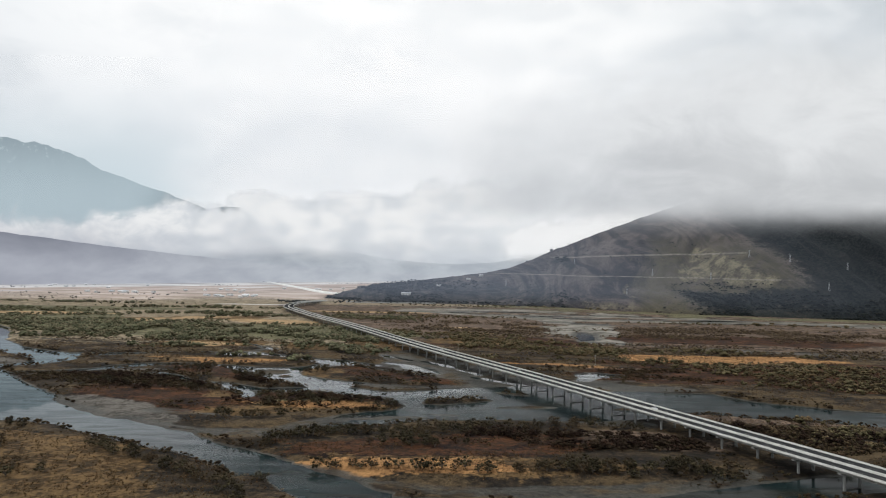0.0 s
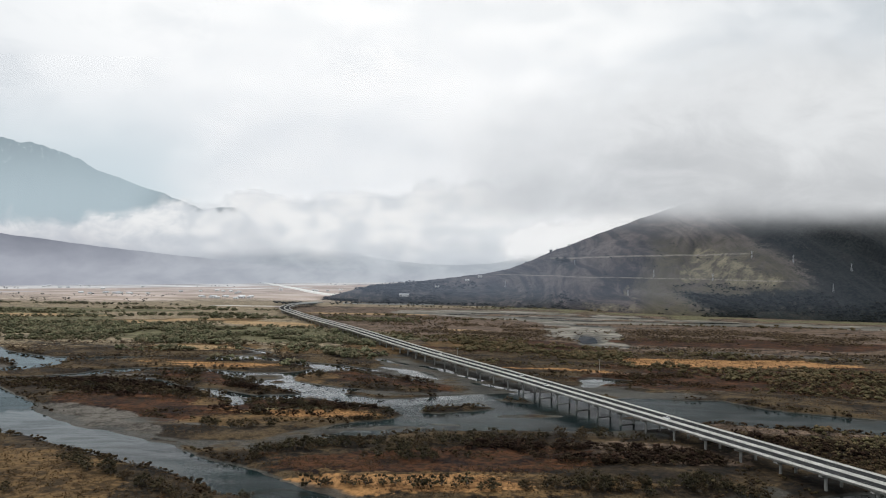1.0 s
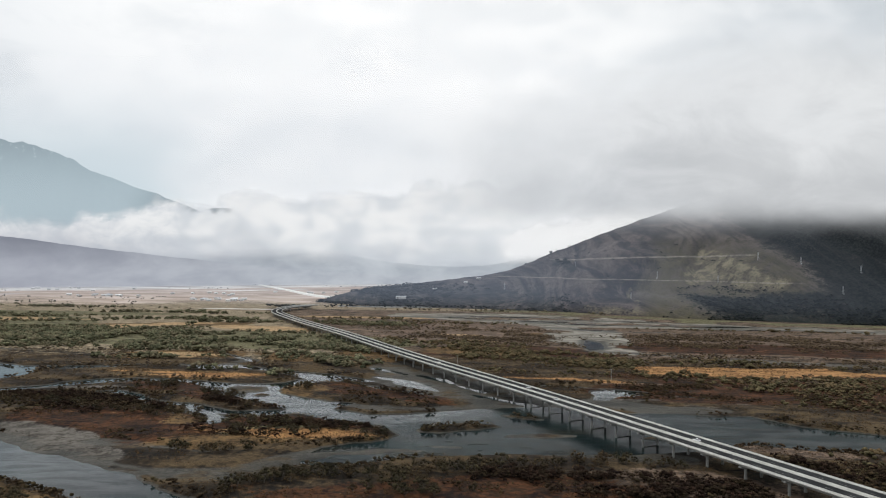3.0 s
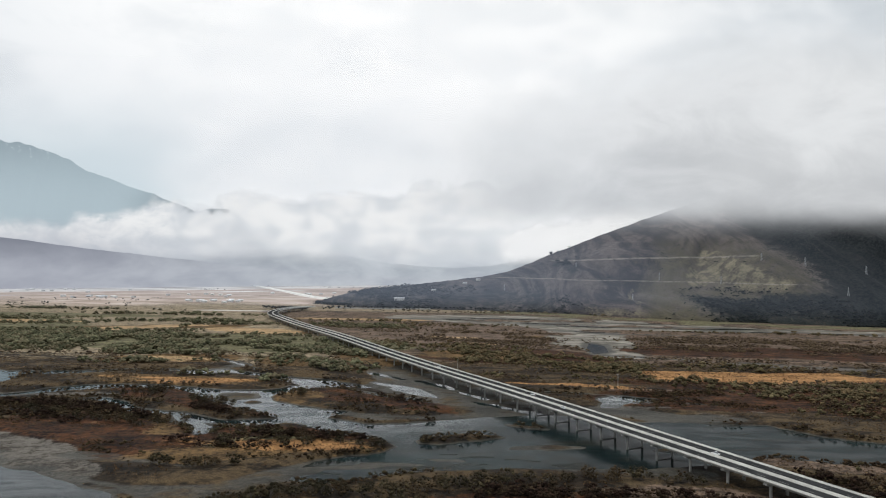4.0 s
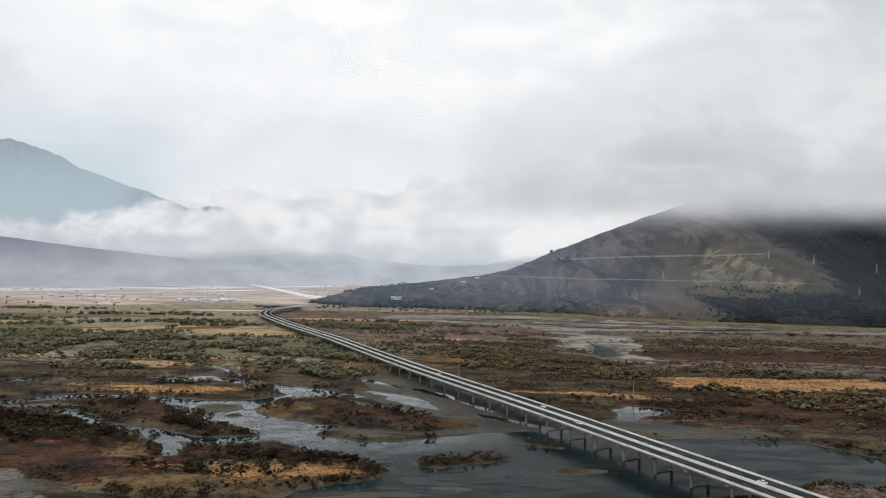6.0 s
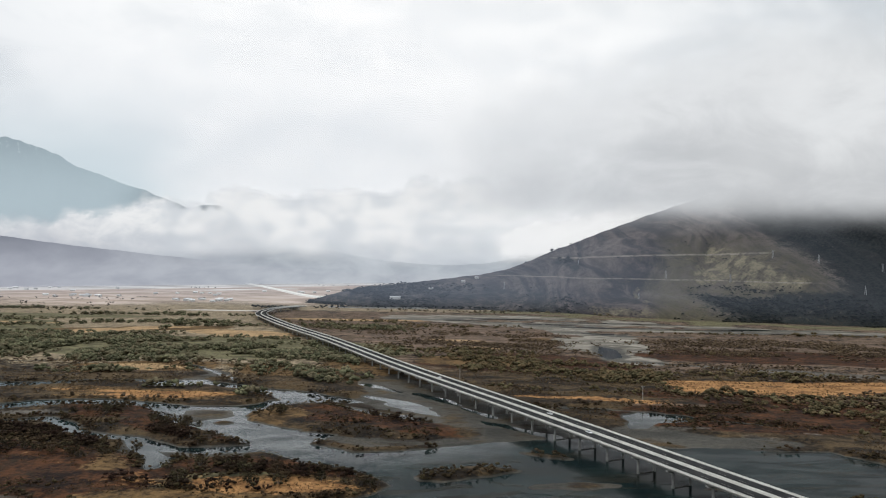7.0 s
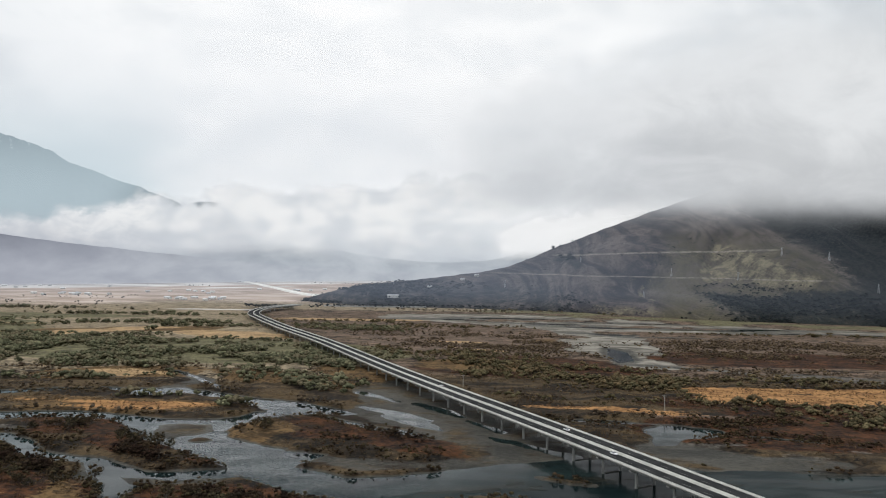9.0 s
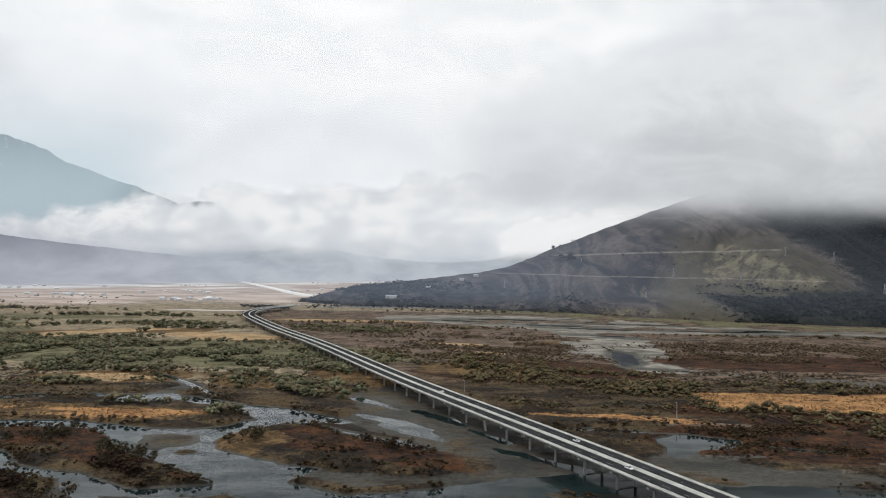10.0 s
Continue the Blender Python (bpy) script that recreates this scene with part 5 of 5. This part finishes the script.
def house(w, d, h, roof, label, group):
    """A small flat-gabled house: walls, a pitched roof, windows and a door."""
    ob = tagged(new("house"), label, "house", group)
    part("wall", box_mesh("wall", -w / 2, w / 2, -d / 2, d / 2, -1.0, h, WHITEWASH), ob)
    e, r = 0.5, h + d * 0.22
    v = [(-w / 2 - e, -d / 2 - e, h + 0.003), (w / 2 + e, -d / 2 - e, h + 0.003), (w / 2 + e, d / 2 + e, h + 0.003), (-w / 2 - e, d / 2 + e, h + 0.003), (-w / 2 - e, 0, r), (w / 2 + e, 0, r)]
    part("roof", mesh("roof", v, [(3, 2, 1, 0), (0, 1, 5, 4), (2, 3, 4, 5), (1, 2, 5), (3, 0, 4)], roof), ob)
    n = max(2, int(w // 3.2))
    for i in range(n):
        x = -w / 2 + (i + 0.5) * w / n
        if i == n // 2:
            part("door", box_mesh("door", x - 0.5, x + 0.5, -d / 2 - 0.05, -d / 2 - 0.003, 0.0, 2.1, DARKPANE), ob)
        else:
            part("window", box_mesh("window", x - 0.6, x + 0.6, -d / 2 - 0.05, -d / 2 - 0.003, 1.0, 2.3, DARKPANE), ob)
    return ob


bpy.context.view_layer.update()
hill_bm = hill.data
hv = np.empty(len(hill_bm.vertices) * 3, np.float32)
hill_bm.vertices.foreach_get("co", hv)
hv = hv.reshape(-1, 3)


def hill_height(x, y):
    """The hill's height at a place, from its nearest points."""
    d = (hv[:, 0] - x) ** 2 + (hv[:, 1] - y) ** 2
    i = np.argsort(d)[:4]
    w = 1 / (d[i] + 0.5)
    return float((hv[i, 2] * w).sum() / w.sum())


village = house(13, 8, 4.2, TIN, "small whitewashed farmhouse with a grey tin roof", "village houses on the plain")
barn = house(15, 7, 4.5, SHEET, "long white shed with a pale sheet roof", "village houses on the plain")
placed = 0
for cx, cy, n, sx, sy in ((-650, 2110, 15, 55, 30), (-1090, 2260, 12, 60, 30), (-760, 2480, 7, 70, 40), (-1500, 2700, 9, 160, 60), (-450, 2700, 6, 90, 60)):
    for _ in range(n):
        x, y = cx + rng.normal() * sx, cy + rng.normal() * sy
        src = village if rng.random() < 0.55 else barn
        m = pose(x, y, float(height(np.array(x), np.array(y))) + 0.2, 0, 0, rng.uniform(-40, 40))
        if placed < 2:
            (village, barn)[placed].matrix_world = m
        else:
            copy_thing(src, m)
        placed += 1

# buildings along the hill's spur
first = house(30, 9, 6.0, TIN, "long white building with a grey roof on the hill spur", "buildings on the hill spur")
first.matrix_world = pose(-80, 1990, hill_height(-80, 1990), 0, 0, -8)
for x, y, r in ((20, 2090, 10), (120, 2180, 0), (165, 2215, 15)):
    b = copy_thing(village, pose(x, y, hill_height(x, y) - 0.3, 0, 0, r))
    tagged(b, "small whitewashed house on the hill spur", "house", "buildings on the hill spur")


def lattice_mast(h, w, label):
    """A steel mast: four legs, braces and cross-arms."""
    ob = tagged(new("power_pylon"), label, "pylon", "pylons on the hillside")
    for sx in (-1, 1):
        for sy in (-1, 1):
            part("leg", raw_mesh("leg", *tube((sx * w, sy * w, -2.0), (sx * w * 0.15, sy * w * 0.15, h), 0.28, 0.16, 4), STEEL), ob)
    for i in range(7):
        z0, z1 = h * i / 7, h * (i + 1) / 7
        a, b = w * (1 - 0.85 * i / 7), w * (1 - 0.85 * (i + 1) / 7)
        pieces = []
        for s in (-1, 1):
            pieces += [tube((-a, s * a, z0), (b, s * b, z1), 0.12, 0.12, 3), tube((s * a, -a, z0), (s * b, b, z1), 0.12, 0.12, 3)]
        part("brace", raw_mesh("brace", *joined(pieces), STEEL), ob)
    for k in (0.72, 0.85, 0.97):
        part("cross_arm", raw_mesh("cross_arm", *tube((-w * 1.9, 0, h * k), (w * 1.9, 0, h * k), 0.2, 0.2, 4), STEEL), ob)
    return ob


pylon = lattice_mast(20, 1.9, "grey steel lattice pylon on the dark hillside")
PYLONS = [(875, 1785), (959, 1731), (985, 1601), (1086, 1686), (470, 2150), (634, 1867), (778, 1808), (235, 2080), (540, 1800)]
for i, (x, y) in enumerate(PYLONS):
    m = pose(x, y, hill_height(x, y), 0, 0, 20 * (i % 3))
    if i == 0:
        pylon.matrix_world = m
    else:
        copy_thing(pylon, m)


def radio_mast(x, y, z, h):
    ob = tagged(new("radio_mast"), "thin grey radio mast standing on the spur", "mast")
    part("shaft", raw_mesh("shaft", *tube((0, 0, -1), (0, 0, h), 0.5, 0.2, 6), STEEL), ob)
    for k in (0.6, 0.8, 0.93):
        part("antenna", raw_mesh("antenna", *tube((-1.2, 0, h * k), (1.2, 0, h * k), 0.16, 0.16, 4), STEEL), ob)
    ob.location = (x, y, z)


radio_mast(-84, 2120, hill_height(-84, 2120), 34)


def pole(x, y, h):
    ob = tagged(new("utility_pole"), "pale concrete utility pole with a short cross-arm", "pole", "poles on the flats")
    part("shaft", raw_mesh("shaft", *tube((0, 0, -1), (0, 0, h), 0.28, 0.18, 8), PIER), ob)
    part("cross_arm", raw_mesh("cross_arm", *tube((-1.3, 0, h - 0.8), (1.3, 0, h - 0.8), 0.1, 0.1, 4), STEEL), ob)
    for dx in (-1.1, 0, 1.1):
        part("insulator", raw_mesh("insulator", *tube((dx, 0, h - 0.7), (dx, 0, h - 0.35), 0.09, 0.07, 5), WHITEWASH), ob)
    ob.location = (x, y, float(height(np.array(x), np.array(y))))


pole(181, 718, 12)
pole(33, 809, 11)


# trees on the hill
def on_hill(n, x0, x1, zmax, seed, lo=0.0, thin=-0.05):
    g = np.random.default_rng(seed)
    ok = np.nonzero((hv[:, 0] > x0) & (hv[:, 0] < x1) & (hv[:, 2] > lo) & (hv[:, 2] < zmax) & (fbm(hv[:, 0], hv[:, 2] * 1.6, 90, 3, seed) > thin))[0]
    i = ok[g.integers(0, len(ok), n)]
    return hv[i] + np.column_stack([g.normal(size=(n, 2)) * 3, np.full(n, -0.6)])


HILL_SHAPES = [tree_shape(400 + i, 12, 0.12, 1.1, 0.0, 2, 1)[0] for i in range(6)]
p = np.vstack([on_hill(500, 660, 1250, 78, 5, 0.0, -0.2), on_hill(1000, 690, 1250, 52, 5, 0.0, -0.4), on_hill(1100, -340, 420, 62, 8), on_hill(90, 100, 900, 200, 9), on_hill(70, 425, 460, 150, 10, 112)])
scattered(HILL_SHAPES, p, rng.uniform(3.0, 6.5, len(p)), rng.uniform(1.3, 2.2, len(p)), "hill_woodland", PINE, "dark woodland and scrub on the hillside", "trees")
spur = tagged(new("ridge_tree"), "single dark tree standing on the ridge line", "tree")
part("crown", raw_mesh("crown", *tree_shape(431, 300, 0.08, 1.0, 0.1, 7)[0], PINE), spur)
part("trunk", raw_mesh("trunk", *tree_shape(431, 300, 0.08, 1.0, 0.1, 7)[1], BARK), spur)
spur.location, spur.scale = (428, 2352, hill_height(428, 2352) - 0.5), (9, 9, 11)
p = grounded(np.vstack([along([[(-300, 1780), (-240, 1850), (-150, 1880), (60, 1890), (220, 1890)]], 7, 4), in_blobs([(-370, 1800, 60, 12, -5), (-260, 2010, 60, 20, -40)], 60)]), 1, 12)
scattered(HILL_SHAPES, p, rng.uniform(5, 9, len(p)), rng.uniform(1, 1.5, len(p)), "road_side_trees", PINE, "dark trees where the road meets the hill", "trees")
# hedges and tree lines across the far plain
rows = [[(-1500, 1800), (-1000, 1830), (-560, 1815)], [(-1800, 2100), (-1200, 2130), (-700, 2120)], [(-2300, 2500), (-1500, 2480), (-600, 2450)], [(-2600, 3000), (-1700, 2980), (-900, 3040)], [(-2900, 3500), (-1500, 3480), (-300, 3560)], [(-1300, 1600), (-800, 1640), (-420, 1620)]]
p = grounded(along(rows, 12, 45), 1, 12, 0.12, 160, 5)
scattered(HILL_SHAPES, p, rng.uniform(3, 7, len(p)), rng.uniform(1, 1.6, len(p)), "field_hedges", HEDGE, "dark tree lines between the fields of the plain", "trees")


# ---- vehicles on the bridge ----
def car(label):
    """A saloon car: body shell, glazed cabin, wheels and lamps."""
    ob = tagged(new("car"), label, "car", "cars on the bridge")
    prof = [(-2.25, 0.35), (-2.3, 0.75), (-2.1, 0.98), (-1.25, 1.02), (1.0, 1.0), (2.1, 0.82), (2.3, 0.6), (2.25, 0.35)]
    n = len(prof)
    v = [(x, y, z) for y in (-0.9, 0.9) for x, z in prof]
    f = [(i, (i + 1) % n, (i + 1) % n + n, i + n) for i in range(n)] + [tuple(range(n))[::-1], tuple(range(n, 2 * n))]
    part("body", mesh("body", v, f, CARPAINT), ob)
    cab = [(-1.75, 1.005), (-1.1, 1.47), (0.25, 1.5), (1.05, 1.005)]
    v = [(x, y * (0.82 if z < 1.2 else 0.66), z) for y in (-1, 1) for x, z in cab]
    part("cabin_glass", mesh("cabin_glass", v, [(0, 1, 5, 4), (1, 2, 6, 5), (2, 3, 7, 6), (3, 2, 1, 0), (4, 5, 6, 7)], DARKPANE), ob)
    part("roof_panel", box_mesh("roof_panel", -1.05, 0.22, -0.64, 0.64, 1.5, 1.54, CARPAINT), ob)
    for x in (-1.4, 1.4):
        for y in (-0.86, 0.86):
            w = part("wheel", raw_mesh("wheel", *tube((x, y - 0.11, 0.32), (x, y + 0.11, 0.32), 0.32, 0.32, 14), RUBBER), ob)
            part("rim", raw_mesh("rim", *tube((x, y - 0.12, 0.32), (x, y + 0.12, 0.32), 0.19, 0.19, 10), STEEL), w)
    for y in (-0.65, 0.65):
        part("headlight", box_mesh("headlight", 2.22, 2.31, y - 0.2, y + 0.2, 0.62, 0.76, STEEL), ob)
        part("tail_light", box_mesh("tail_light", -2.32, -2.2, y - 0.2, y + 0.2, 0.7, 0.86, TILE), ob)
    return ob


def on_deck(s, o, back=False):
    c, sd, tg = at_deck(s)
    q = c + sd * o
    return pose(q[0], q[1], DECK + 0.081, 0, 0, math.degrees(math.atan2(tg[1], tg[0])) + (180 if back else 0))


def deck_near(y):
    return float(np.argmin(np.abs(centre[:, 1] - y)))


auto = car("white saloon car driving on the bridge")
auto.matrix_world = on_deck(deck_near(572), -3.1, True)
copy_thing(auto, on_deck(deck_near(618), 5.6))
copy_thing(auto, on_deck(deck_near(455), 3.2))
copy_thing(auto, on_deck(deck_near(760), 3.2))
